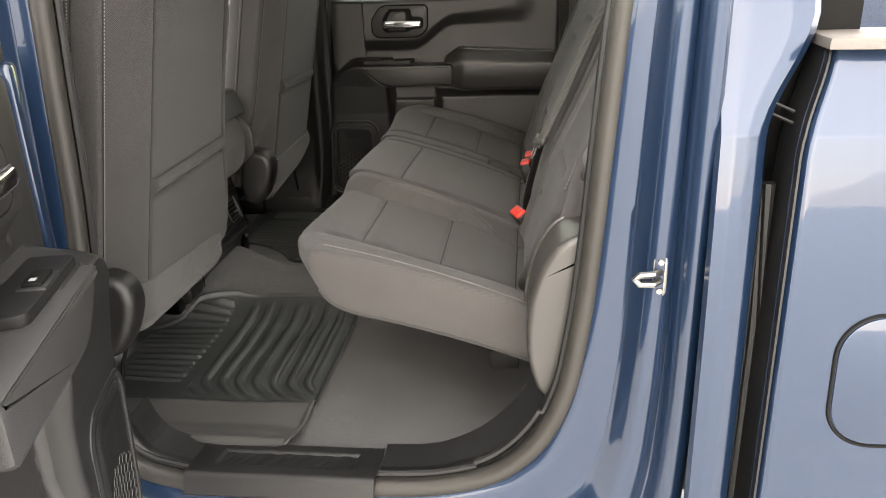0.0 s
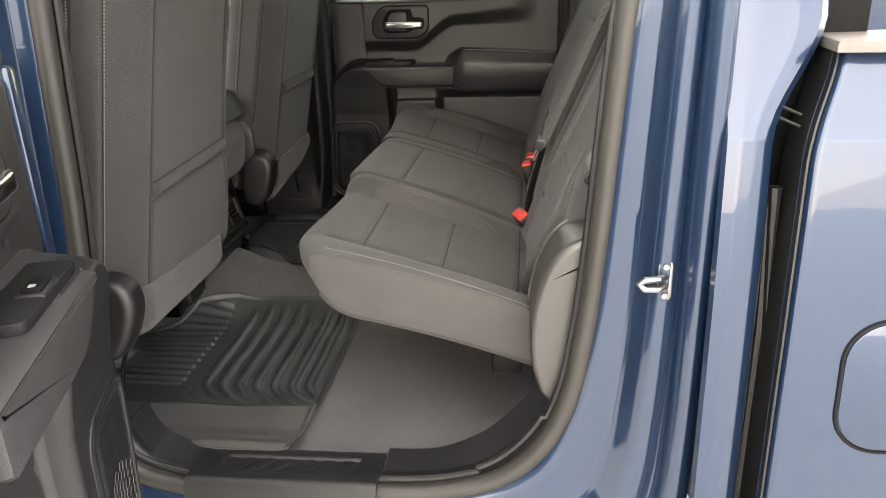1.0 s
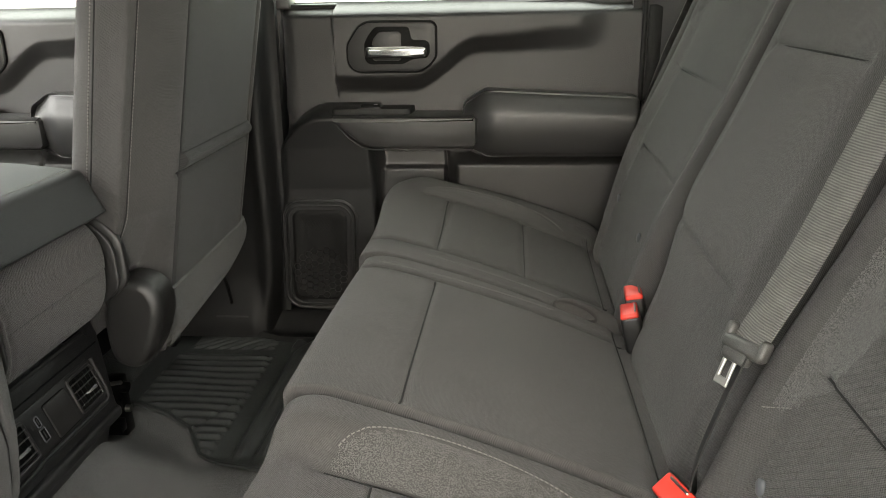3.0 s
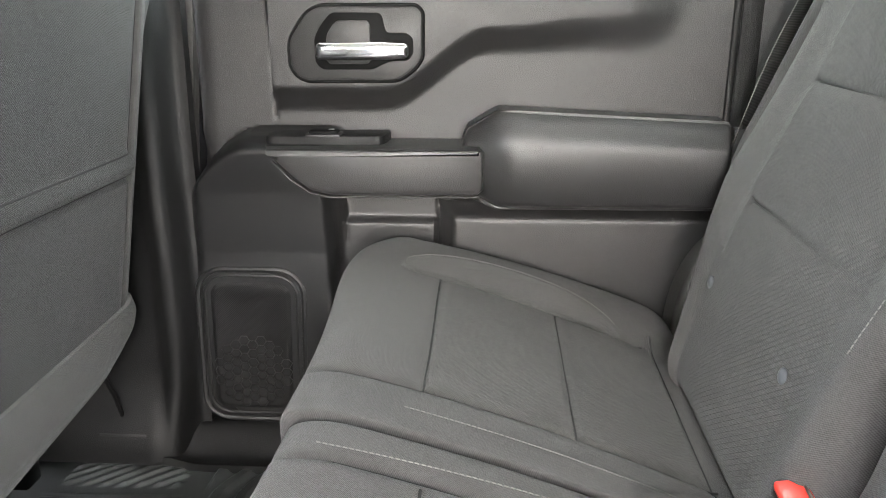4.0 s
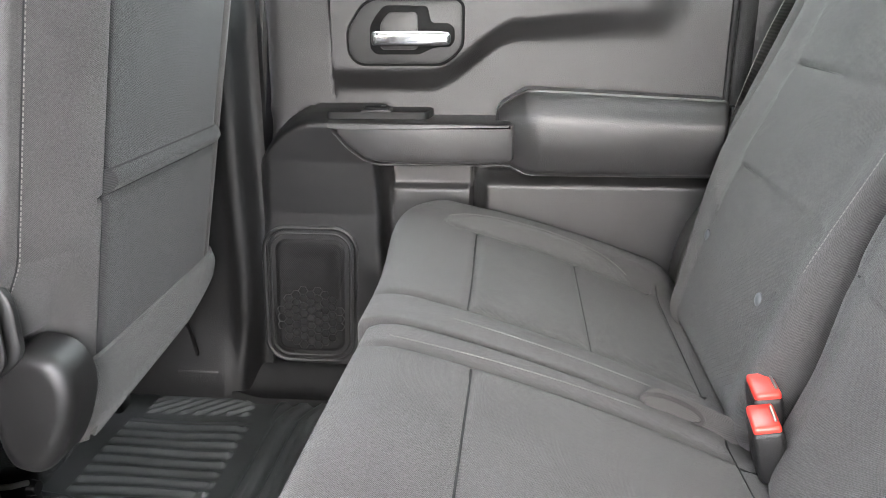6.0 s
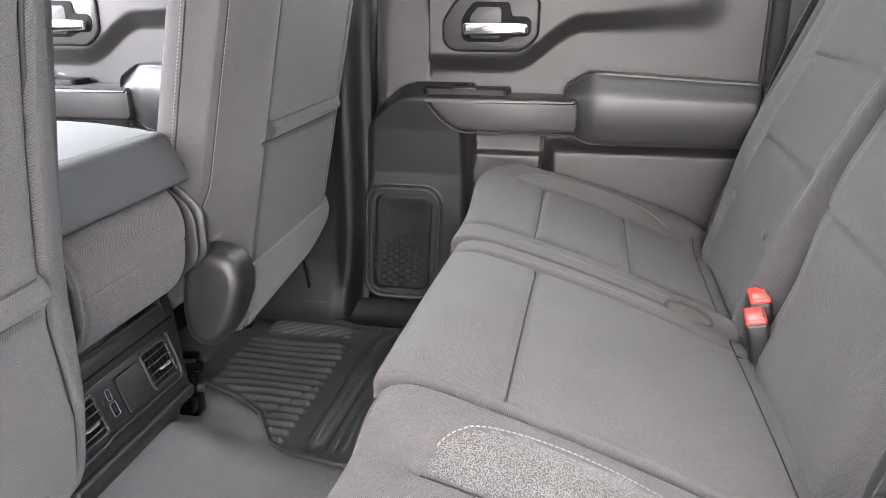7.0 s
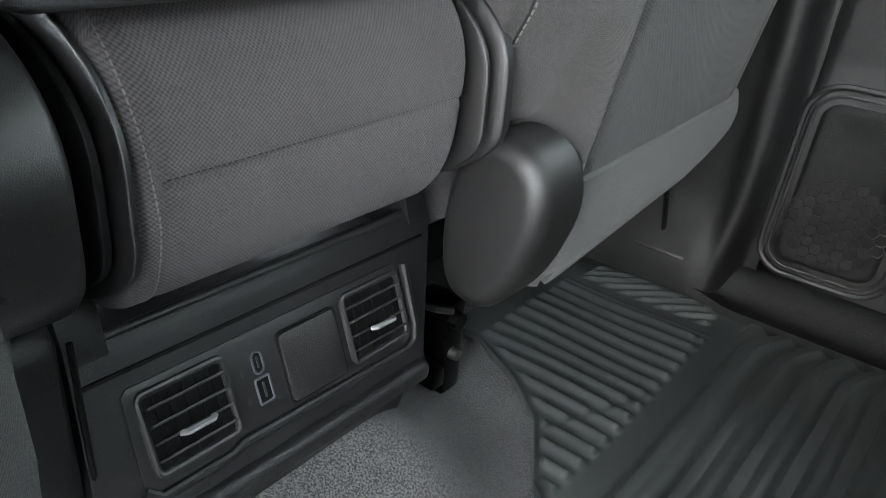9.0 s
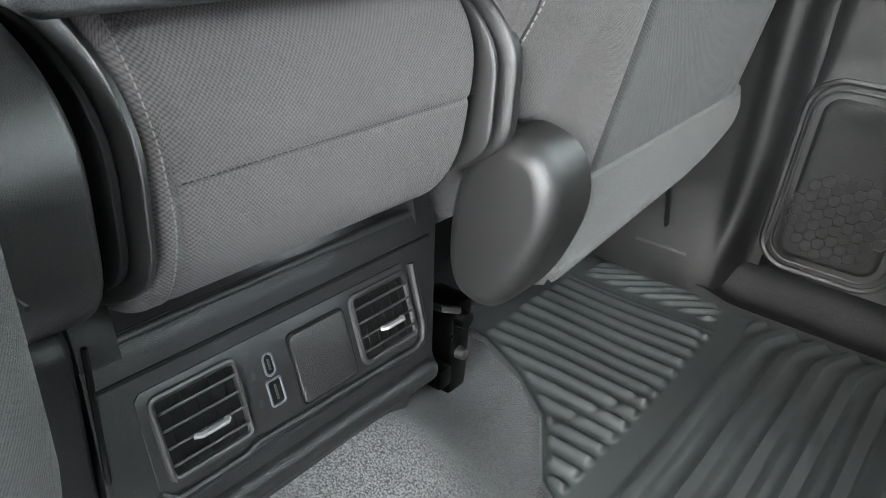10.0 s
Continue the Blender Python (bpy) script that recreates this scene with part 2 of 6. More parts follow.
# tinted privacy glass: lets part of the light straight through
def pane(name, k):
    m, t, b = nodes_of(name)
    clear = t.nodes.new("ShaderNodeBsdfTransparent")
    clear.inputs["Color"].default_value = (k * 0.97, k * 1.01, k * 0.98, 1)
    gloss = t.nodes.new("ShaderNodeBsdfGlossy")
    gloss.inputs["Roughness"].default_value = 0.02
    blend = t.nodes.new("ShaderNodeMixShader")
    blend.inputs[0].default_value = 0.05
    t.links.new(clear.outputs[0], blend.inputs[1])
    t.links.new(gloss.outputs[0], blend.inputs[2])
    t.links.new(blend.outputs[0], t.nodes["Material Output"].inputs["Surface"])
    return m


TINT = pane("privacy_glass", 0.95)
REARGLASS = pane("rear_glass", 0.95)


# mesh helpers ---------------------------------------------------------------
def empty(name, at=(0, 0, 0)):
    ob = new(name)
    ob.empty_display_size = 0.05
    ob.location = at
    return ob


def put(ob, parent, label=""):
    if parent is not None:
        ob.parent = parent
        ob.matrix_parent_inverse = Matrix.Translation(-parent.location)
    if label:
        ob["label"] = label
    return ob


def part(name, bm, mat, parent=None, label="", smooth=35, mirror=False):
    me = bpy.data.meshes.new(name)
    if mirror:
        for v in bm.verts:
            v.co.y = -v.co.y
        bmesh.ops.reverse_faces(bm, faces=bm.faces[:])
    bm.to_mesh(me)
    bm.free()
    me.materials.append(mat)
    finish(me, smooth)
    return put(new(name, me), parent, label)


def finish(me, smooth):
    if smooth:
        me.shade_smooth()
        me.set_sharp_from_angle(angle=radians(smooth))


def mesh_part(name, verts, faces, mat, parent=None, label="", smooth=60, mirror=False, uv=None):
    v = np.array(verts, dtype=float)
    if mirror:
        v = v * (1, -1, 1)
        faces = [f[::-1] for f in faces]
    me = bpy.data.meshes.new(name)
    me.from_pydata(v.tolist(), [], [list(map(int, f)) for f in faces])
    if uv is not None:
        lay = me.uv_layers.new(name="cloth")
        q = np.array(uv, dtype=float)
        lay.data.foreach_set("uv", (q[:, ::-1] if mirror else q).reshape(-1))
    me.update()
    me.materials.append(mat)
    finish(me, smooth)
    return put(new(name, me), parent, label)


def sstep(a, b, x):
    t = np.clip((x - a) / (b - a), 0, 1)
    return t * t * (3 - 2 * t)


def bell(d, w):
    return np.exp(-(d / w) ** 2)


def axis_samples(s, r, n, m=5):
    h = s / 2
    e = r * (1 - np.cos(np.linspace(0, math.pi / 2, m + 1)))
    mid = np.linspace(-h + r, h - r, n + 1)
    return np.concatenate([-h + e[:-1], mid, (h - e[:-1])[::-1]])


def soft_box(size, r, n, m=5):
    """Verts, normals and quads of a box with rounded edges, radii r per axis, in its own axes."""
    ax = [axis_samples(size[k], r[k], n[k], m) for k in range(3)]
    index, pts, faces = {}, [], []

    def vid(i, j, k):
        key = (i, j, k)
        if key not in index:
            index[key] = len(pts)
            pts.append((ax[0][i], ax[1][j], ax[2][k]))
        return index[key]
    N = [len(a) - 1 for a in ax]
    for k in range(3):
        a, b = (k + 1) % 3, (k + 2) % 3
        for side in (0, N[k]):
            for i in range(N[a]):
                for j in range(N[b]):
                    quad = []
                    for di, dj in ((0, 0), (1, 0), (1, 1), (0, 1)):
                        c = [0, 0, 0]
                        c[k], c[a], c[b] = side, i + di, j + dj
                        quad.append(vid(*c))
                    faces.append(quad if side else quad[::-1])
    p, rr, hs = np.array(pts), np.array(r, float), np.array(size) / 2
    q = np.clip(p, -(hs - rr), hs - rr)
    d = (p - q) / rr
    nrm = d / np.linalg.norm(d, axis=1)[:, None]
    return q + nrm * rr, nrm, np.array(faces)


def pad(name, size, r, n, warp, mats, parent, zone=None, label="", mirror=False, m=5, smooth=70):
    """A soft box bent by warp(points, normals); zone(points, normals) tells faces apart into parts."""
    p, nrm, f = soft_box(size, r, n, m)
    w = warp(p, nrm)
    # cloth lies flat on each side of the pad: its two coordinates there
    main = np.abs(nrm[f].mean(axis=1) * (1.0, 0.9, 0.95)).argmax(axis=1)
    pick = np.array([(1, 2), (0, 2), (0, 1)])[main]
    flat = np.stack([np.take_along_axis(p[f], np.repeat(pick[:, None, k:k + 1], 4, axis=1), axis=2)[..., 0] for k in (0, 1)], axis=-1)
    if zone is None:
        return mesh_part(name, w, f, mats, parent, label, smooth, mirror, (flat[:, ::-1] if mirror else flat).reshape(-1, 2))
    z = zone(p[f].mean(axis=1), nrm[f].mean(axis=1))
    made = []
    for k, (nm, mat, lab) in enumerate(mats):
        sel = f[z == k]
        if len(sel):
            used, inv = np.unique(sel, return_inverse=True)
            made.append(mesh_part(nm, w[used], inv.reshape(sel.shape), mat, parent, lab, smooth, mirror, (flat[z == k][:, ::-1] if mirror else flat[z == k]).reshape(-1, 2)))
    return made


def rbox(bm, lo, hi, r=0.005, seg=2):
    lo, hi = Vector(lo), Vector(hi)
    d = hi - lo
    g = bmesh.ops.create_cube(bm, size=1.0, matrix=Matrix.Translation((lo + hi) / 2) @ Matrix.Diagonal((*d, 1)))
    if r > 0:
        es = list({e for v in g["verts"] for e in v.link_edges})
        return bmesh.ops.bevel(bm, geom=es, offset=min(r, min(d) * 0.49), segments=seg, profile=0.5, affect="EDGES")
    return g


def box_part(name, lo, hi, mat, parent=None, r=0.005, label="", seg=2, mirror=False, turn=None):
    bm = bmesh.new()
    rbox(bm, lo, hi, r, seg)
    if turn is not None:
        c = (Vector(lo) + Vector(hi)) / 2
        bmesh.ops.transform(bm, matrix=Matrix.Translation(c) @ turn @ Matrix.Translation(-c), verts=bm.verts)
    return part(name, bm, mat, parent, label, mirror=mirror)


def tube(bm, pts, r, n=8, flat=1.0, up=Vector((0, 0, 1))):
    pts = [Vector(p) for p in pts]
    rings = []
    for i, p in enumerate(pts):
        d = (pts[min(i + 1, len(pts) - 1)] - pts[max(i - 1, 0)]).normalized()
        a = d.cross(up)
        a = a.normalized() if a.length > 1e-4 else Vector((1, 0, 0))
        b = a.cross(d)
        rings.append([bm.verts.new(p + r * (math.cos(t) * a + flat * math.sin(t) * b)) for t in (2 * math.pi * k / n for k in range(n))])
    for a, b in zip(rings, rings[1:]):
        for k in range(n):
            bm.faces.new((a[k], a[(k + 1) % n], b[(k + 1) % n], b[k]))
    bm.faces.new(rings[0][::-1])
    bm.faces.new(rings[-1])
    bmesh.ops.recalc_face_normals(bm, faces=bm.faces[:])


def tube_part(name, pts, r, mat, parent=None, n=8, flat=1.0, label="", mirror=False, up=Vector((0, 0, 1))):
    bm = bmesh.new()
    tube(bm, pts, r, n, flat, up)
    return part(name, bm, mat, parent, label, mirror=mirror)


def loop_tube(bm, pts, r, n=8):
    """A closed ring of tube round a flat loop."""
    pts = [Vector(p) for p in pts]
    c = sum(pts, Vector()) / len(pts)
    nor = (pts[0] - c).cross(pts[len(pts) // 4] - c).normalized()
    rings = []
    for i, p in enumerate(pts):
        d = (pts[(i + 1) % len(pts)] - pts[i - 1]).normalized()
        a = d.cross(nor).normalized()
        rings.append([bm.verts.new(p + r * (math.cos(t) * a + math.sin(t) * nor)) for t in (2 * math.pi * k / n for k in range(n))])
    for i, a in enumerate(rings):
        b = rings[(i + 1) % len(rings)]
        for k in range(n):
            bm.faces.new((a[k], a[(k + 1) % n], b[(k + 1) % n], b[k]))
    bmesh.ops.recalc_face_normals(bm, faces=bm.faces[:])


def round_rect(w, h, r, n=5):
    out = []
    for cx, cy, a0 in ((w / 2 - r, h / 2 - r, 0), (-w / 2 + r, h / 2 - r, 90), (-w / 2 + r, -h / 2 + r, 180), (w / 2 - r, -h / 2 + r, 270)):
        for k in range(n + 1):
            a = radians(a0 + 90 * k / n)
            out.append((cx + r * math.cos(a), cy + r * math.sin(a)))
    return out


def rounded(pts, r, n=4):
    """A 2D outline with its corners rounded."""
    out = []
    for i, p in enumerate(pts):
        p, a, b = Vector(p), Vector(pts[i - 1]), Vector(pts[(i + 1) % len(pts)])
        da, db = (a - p), (b - p)
        k = min(r, da.length * 0.45, db.length * 0.45)
        s0, s1 = p + da.normalized() * k, p + db.normalized() * k
        for q in range(n + 1):
            t = q / n
            w = s0 * (1 - t) ** 2 + p * (2 * t * (1 - t)) + s1 * t ** 2
            out.append((w.x, w.y))
    return out


def slab(bm, outline, to3, depth, bevel=0.0, seg=2):
    """A plate with a 2D outline; to3(u, v, w) places it, w from 0 (back) to depth (front)."""
    n = len(outline)
    if sum(a[0] * b[1] - b[0] * a[1] for a, b in zip(outline, [*outline[1:], outline[0]])) < 0:
        outline = outline[::-1]
    steps = [(0.0, 0.0)]
    if bevel > 0:
        c = (sum(p[0] for p in outline) / n, sum(p[1] for p in outline) / n)
        steps += [(depth - bevel + bevel * math.sin(a), bevel * (1 - math.cos(a))) for a in (math.pi / 2 * k / seg for k in range(seg + 1))]
    else:
        steps.append((depth, 0.0))
    rings = []
    for w, inset in steps:
        ring = []
        for i, p in enumerate(outline):
            a, b = Vector(outline[i - 1]), Vector(outline[(i + 1) % n])
            t = (b - a)
            nor = Vector((-t.y, t.x)).normalized() if t.length else Vector((0, 0))
            q = Vector(p) + nor * inset
            ring.append(bm.verts.new(to3(q.x, q.y, w)))
        rings.append(ring)
    for a, b in zip(rings, rings[1:]):
        for k in range(n):
            bm.faces.new((a[k], a[(k + 1) % n], b[(k + 1) % n], b[k]))
    bm.faces.new(rings[-1])
    bm.faces.new(rings[0][::-1])
    bmesh.ops.recalc_face_normals(bm, faces=bm.faces[:])


def slab_part(name, outline, to3, depth, mat, parent=None, bevel=0.0, label="", mirror=False):
    bm = bmesh.new()
    slab(bm, outline, to3, depth, bevel)
    return part(name, bm, mat, parent, label, mirror=mirror)


def sheet(name, us, vs, fn, mat, parent=None, label="", thick=0.004, mirror=False, smooth=50, keep=None):
    """A curved sheet fn(u, v) -> x, y, z arrays with thickness along its back."""
    U, V = np.meshgrid(us, vs, indexing="ij")
    P = np.stack(fn(U, V), axis=-1)
    du = np.gradient(P, axis=0)
    dv = np.gradient(P, axis=1)
    N = np.cross(du, dv)
    N /= np.maximum(np.linalg.norm(N, axis=-1, keepdims=True), 1e-9)
    nu, nv = U.shape
    A = P.reshape(-1, 3)
    B = (P - N * thick).reshape(-1, 3)
    ids = np.arange(nu * nv).reshape(nu, nv)
    q = np.stack([ids[:-1, :-1], ids[1:, :-1], ids[1:, 1:], ids[:-1, 1:]], axis=-1)
    if keep is not None:
        k = keep(U, V)
        kq = k[:-1, :-1] & k[1:, :-1] & k[1:, 1:] & k[:-1, 1:]
    else:
        kq = np.ones(q.shape[:2], bool)
    front = q[kq]
    M = nu * nv
    count = {}
    for f in front:
        for a, b in zip(f, np.roll(f, -1)):
            count[(a, b)] = 1
    rim = [(a, b) for (a, b) in count if (b, a) not in count]
    faces = [*front.tolist(), *(front[:, ::-1] + M).tolist(), *[[b, a, a + M, b + M] for a, b in rim]]
    allv = np.concatenate([A, B])
    used, inv = np.unique(np.concatenate([np.array(f) for f in faces]), return_inverse=True)
    flat = inv.reshape(-1, 4)
    return mesh_part(name, allv[used], flat.tolist(), mat, parent, label, smooth, mirror)


def stitches(name, pts, nors, parent, mat=STITCH, gap=0.0055, size=0.0011, mirror=False, lift=0.0004, label="stitched seam thread"):
    """Short threads along a line of surface points."""
    pts = [Vector(p) for p in pts]
    bm = bmesh.new()
    run, nxt = 0.0, 0.0
    for i in range(len(pts) - 1):
        a, b = pts[i], pts[i + 1]
        seg = (b - a).length
        if seg < 1e-6:
            continue
        d, nor = (b - a) / seg, Vector(nors[i]).normalized()
        while nxt <= run + seg:
            c = a + d * (nxt - run) + nor * lift
            m = Matrix((d, d.cross(nor), nor)).transposed().to_4x4()
            bmesh.ops.create_cube(bm, size=1.0, matrix=Matrix.Translation(c) @ m @ Matrix.Diagonal((gap * 0.62, size, size, 1)))
            nxt += gap
        run += seg
    if not bm.verts:
        bm.free()
        return None
    return part(name, bm, mat, parent, label, 0, mirror)


# the cab -------------------------------------------------------------------
def lerp_path(pts, n):
    """n points along a smooth curve through pts."""
    p = np.array(pts, float)
    s = np.concatenate([[0], np.cumsum(np.linalg.norm(np.diff(p, axis=0), axis=1))])
    g = np.gradient(p, s, axis=0)
    out = []
    for x in np.linspace(0, s[-1], n):
        i = min(max(np.searchsorted(s, x) - 1, 0), len(s) - 2)
        h = s[i + 1] - s[i]
        t = (x - s[i]) / h
        out.append((2 * t**3 - 3 * t**2 + 1) * p[i] + (t**3 - 2 * t**2 + t) * h * g[i] + (3 * t**2 - 2 * t**3) * p[i + 1] + (t**3 - t**2) * h * g[i + 1])
    return np.array(out)


def ground():
    ob = sheet("ground", np.linspace(-60, 60, 25), np.linspace(-60, 60, 25), lambda u, v: (u, v, 0 * u), ASPHALT, thick=0.1)
    tagged(ob, "pale grey worn concrete of a parking lot", "ground", kind="structure")
    b = empty("building", (0, 22, 0))
    box_part("wall", (-40, 22, 0), (40, 26, 7), CLADDING, b, 0.05)
    box_part("wall_panel", (0.8, 21.9, 1.2), (4.6, 21.99, 3.5), YELLOW, b, 0.01, "yellow painted panel")
    tagged(b, "pale clad building beyond the parked truck", "building")


TUNNEL = 0.035


def floor_z(x, y):
    z = 0.722 + TUNNEL * (1 - sstep(0.1, 0.24, np.abs(y)))
    z = z + 0.16 * sstep(0.30, 0.52, x) + 0.135 * sstep(0.22, 0.40, x) * sstep(0.60, 0.74, np.abs(y)) * (1 - 0.6 * sstep(0.80, 0.84, np.abs(y)))
    z = z + 0.021 * sstep(0.76, 0.82, np.abs(y))
    z = z + 0.07 * sstep(-0.36, -0.56, x) * (1 - sstep(0.10, 0.30, np.abs(y)))
    return z + 0.0015 * np.sin(x * 23 + y * 17) + 0.001 * np.sin(y * 41 - x * 9)


def cab_shell():
    fl = sheet("floor", np.linspace(-1.6, 0.62, 150), np.linspace(-0.84, 0.84, 120), lambda x, y: (x, y, floor_z(x, y)), CARPET, thick=0.02)
    tagged(fl, "dark grey speckled cab carpet", "carpet", kind="structure")
    # rear wall with a window opening
    rw = empty("wall_rear", (0.66, 0, 0.7))
    box_part("wall_lower", (0.64, -0.84, 0.7), (0.67, 0.84, 1.5), TRIM_DARK, rw)
    for s in (-1, 1):
        box_part("wall_post", (0.64, min(s * 0.62, s * 0.84), 1.5), (0.66, max(s * 0.62, s * 0.84), 1.9), TRIM_DARK, rw)
    box_part("window_pane", (0.646, -0.62, 1.5), (0.650, 0.62, 1.88), REARGLASS, rw, 0, "clear rear glass")
    tagged(rw, "dark trim of the cab's rear wall", "wall", kind="structure")
    roof = box_part("ceiling", (-1.2, -0.86, 1.88), (0.72, 0.86, 1.93), LINER, None, 0.02)
    tagged(roof, "pale grey fabric headliner", "ceiling", kind="structure")
    box = box_part("roof", (-1.25, -0.88, 1.935), (0.74, 0.88, 1.965), PAINT, None, 0.012)
    tagged(box, "blue painted cab roof", "roof", kind="structure")
    dash = pad("dashboard", (0.35, 1.62, 0.5), (0.1, 0.05, 0.1), (6, 10, 6), lambda p, n: p + (-1.62, 0, 1.12), TRIM_DARK, None)
    tagged(dash, "dark moulded dashboard", "dashboard", kind="structure")
    # unseen bulkhead and pan, added to keep outside light off the footwells
    wall = box_part("firewall", (-1.84, -0.86, 0.55), (-1.78, 0.86, 1.28), TRIM_DARK, None, 0.01)
    tagged(wall, "unseen dark bulkhead closing off light behind the dashboard", "bulkhead", kind="structure")
    pan = box_part("floor_pan", (-1.84, -0.88, 0.62), (0.64, 0.88, 0.66), BLACK, None, 0.01)
    tagged(pan, "unseen black pan closing off light below the cab floor", "floor pan", kind="structure")
    # far pillar and sill trims
    pil = sheet("pillar_trim", np.linspace(-0.64, -0.358, 44), np.linspace(0.745, 1.87, 70),
                lambda x, z: (x - 0.02 * sstep(1.0, 0.75, z) * sstep(-0.45, -0.37, x),
                              0.735 - 0.012 * bell(x + 0.41, 0.02) + 0.03 * sstep(-0.40, -0.372, x) - 0.05 * sstep(0.9, 0.76, z) * sstep(-0.38, -0.46, x) * 0.8 + 0.02 * sstep(1.2, 1.6, z), z), PILLAR, thick=0.02)
    tagged(pil, "dark plastic trim of the centre pillar", "pillar trim", kind="structure")
    sill = sheet("sill_trim", np.linspace(-1.3, 0.42, 90), np.linspace(0, 1, 22),
                 lambda x, v: (x, 0.70 + 0.13 * v, 0.742 + 0.045 * sstep(0.1, 0.55, v) + 0.012 * sstep(-0.38, -0.44, x) * (1 - v) - 0.01 * sstep(0.85, 1, v)), PILLAR, thick=0.015)
    tagged(sill, "dark moulded door sill trim", "sill trim", kind="structure")
    cp = sheet("corner_trim", np.linspace(0.43, 0.66, 24), np.linspace(0.9, 1.88, 40),
               lambda x, z: (x, 0.815 - 0.03 * sstep(0.45, 0.62, x), z), TRIM_DARK, thick=0.02)
    tagged(cp, "dark grey rear corner trim panel", "pillar trim", kind="structure")
    for s in (1, -1):
        rail = box_part("roof_rail", (-1.2, s * 0.86 - 0.03, 1.82), (0.7, s * 0.86 + 0.03, 1.90), LINER, None, 0.02)
        tagged(rail, "pale headliner edge over the doors", "trim", kind="structure")


# opening of the near rear door: (x, z) points, from the rear pillar round the sill to the centre pillar
RIM = [(0.535, 1.86), (0.507, 1.70), (0.487, 1.52), (0.474, 1.36), (0.462, 1.20), (0.446, 1.05), (0.425, 0.94), (0.385, 0.85), (0.32, 0.785), (0.22, 0.75), (0.08, 0.738),
       (-0.12, 0.735), (-0.27, 0.738), (-0.345, 0.765), (-0.385, 0.84), (-0.39, 0.95), (-0.38, 1.1), (-0.366, 1.25), (-0.355, 1.45), (-0.345, 1.62), (-0.33, 1.86)]
OUT = [(0.60, 1.92), (0.60, 1.78), (0.60, 1.60), (0.60, 1.40), (0.60, 1.22), (0.60, 1.05), (0.598, 0.90), (0.59, 0.76), (0.57, 0.66), (0.42, 0.62), (0.12, 0.60),
       (-0.12, 0.60), (-0.35, 0.60), (-0.43, 0.66), (-0.455, 0.80), (-0.455, 0.95), (-0.452, 1.1), (-0.45, 1.25), (-0.445, 1.45), (-0.44, 1.62), (-0.43, 1.90)]


def belly(z):
    """How far the body side swells out below its shoulder line."""
    def run(q):
        return 0.03 * q + 0.19 * np.maximum(q - 1.0, 0) ** 2
    return np.where(z < 1.383, run(1.383) - run(z), 0.0)


def near_side():
    n = 150
    rim, out = lerp_path(RIM, n), lerp_path(OUT, n)
    tt = np.array([0, .05, .1, .2, .33, .37, .41, .47, .53, .57, .61, .65, .70, .74, .79, .83, .87, .91, .95, 1.0])
    yy = np.array([.868, .888, .893, .896, .898, .900, .906, .920, .933, .938, .938, .936, .926, .922, .924, .933, .950, .958, .958, .948])

    def jamb(u, v):
        i = u.astype(int)
        t = np.interp(v, np.arange(len(tt)), tt)
        x = rim[i, 0] + (out[i, 0] - rim[i, 0]) * t
        z = rim[i, 1] + (out[i, 1] - rim[i, 1]) * t
        return x, -np.interp(v, np.arange(len(tt)), yy), z
    b = empty("cab_side", (0.55, -0.92, 0.6))
    vs = np.concatenate([np.linspace(k, k + 1, 4)[:-1] for k in range(len(tt) - 1)] + [[len(tt) - 1]])
    sheet("door_jamb", np.arange(n), vs, jamb, PAINT, b, "blue painted door jamb with stepped flanges", thick=-0.01, smooth=70)
    # rubber seal along the opening
    bm = bmesh.new()
    tube(bm, [(p[0] - 0.004 * (1 if k < 60 else -1 if k > 100 else 0), -0.886, p[1] + (0.003 if 50 < k < 110 else 0)) for k, p in enumerate(rim)], 0.0175, 12, 1.0, Vector((0, 1, 0)))
    part("door_seal", bm, SEAL, b, "grey rubber door seal")
    bm = bmesh.new()
    tube(bm, [(p[0] - 0.021 * (1 if k < 60 else -1 if k > 100 else 0), -0.868, p[1] + (0.018 if 50 < k < 110 else 0)) for k, p in enumerate(rim)], 0.007, 8, 1.0, Vector((0, 1, 0)))
    part("seal_lip", bm, TRIM_DARK, b, "dark inner lip of the seal")
    # outer skin behind the door cut: shoulder line at 1.383
    def skin_y(z):
        return -0.975 + 0.42 * np.maximum(z - 1.383, 0) - belly(z)

    def skin(u, v):
        s = np.interp(u, [0, 1, 2, 3, 4, 5, 6, 7], [0, 0.004, 0.02, 0.038, 0.052, 0.064, 0.073, 0.077])
        d = np.interp(u, [0, 1, 2, 3, 4, 5, 6, 7], [0.014, 0.003, 0, 0.002, 0.008, 0.020, 0.042, 0.10])
        return (0.601 + s) * (1 - 0.27 * belly(v)) + 0.070 * sstep(1.37, 1.54, v) * sstep(1.0, 4.0, u), skin_y(v) + d, v
    zs = np.concatenate([np.linspace(0.35, 1.375, 50), [1.380, 1.383, 1.386], np.linspace(1.392, 1.9, 24)])
    sheet("outer_panel", np.linspace(0, 7, 36), zs, skin, PAINT, b, "glossy blue outer panel behind the door", thick=0.003, smooth=25)
    # added black sheet stands in for the shade between cab and bed
    sheet("gap_shade", np.linspace(0.64, 0.80, 6), np.linspace(0.35, 1.56, 10), lambda u, v: (u, -0.855 + 0 * u, v), BLACK, b, "black sheet for the shade in the gap before the bed", thick=0.01)
    tube_part("drain_hose", [(0.683, -0.935, 1.31), (0.684, -0.935, 1.1), (0.682, -0.93, 0.6)], 0.009, TRIM_DARK, b, label="black hose in the body gap")
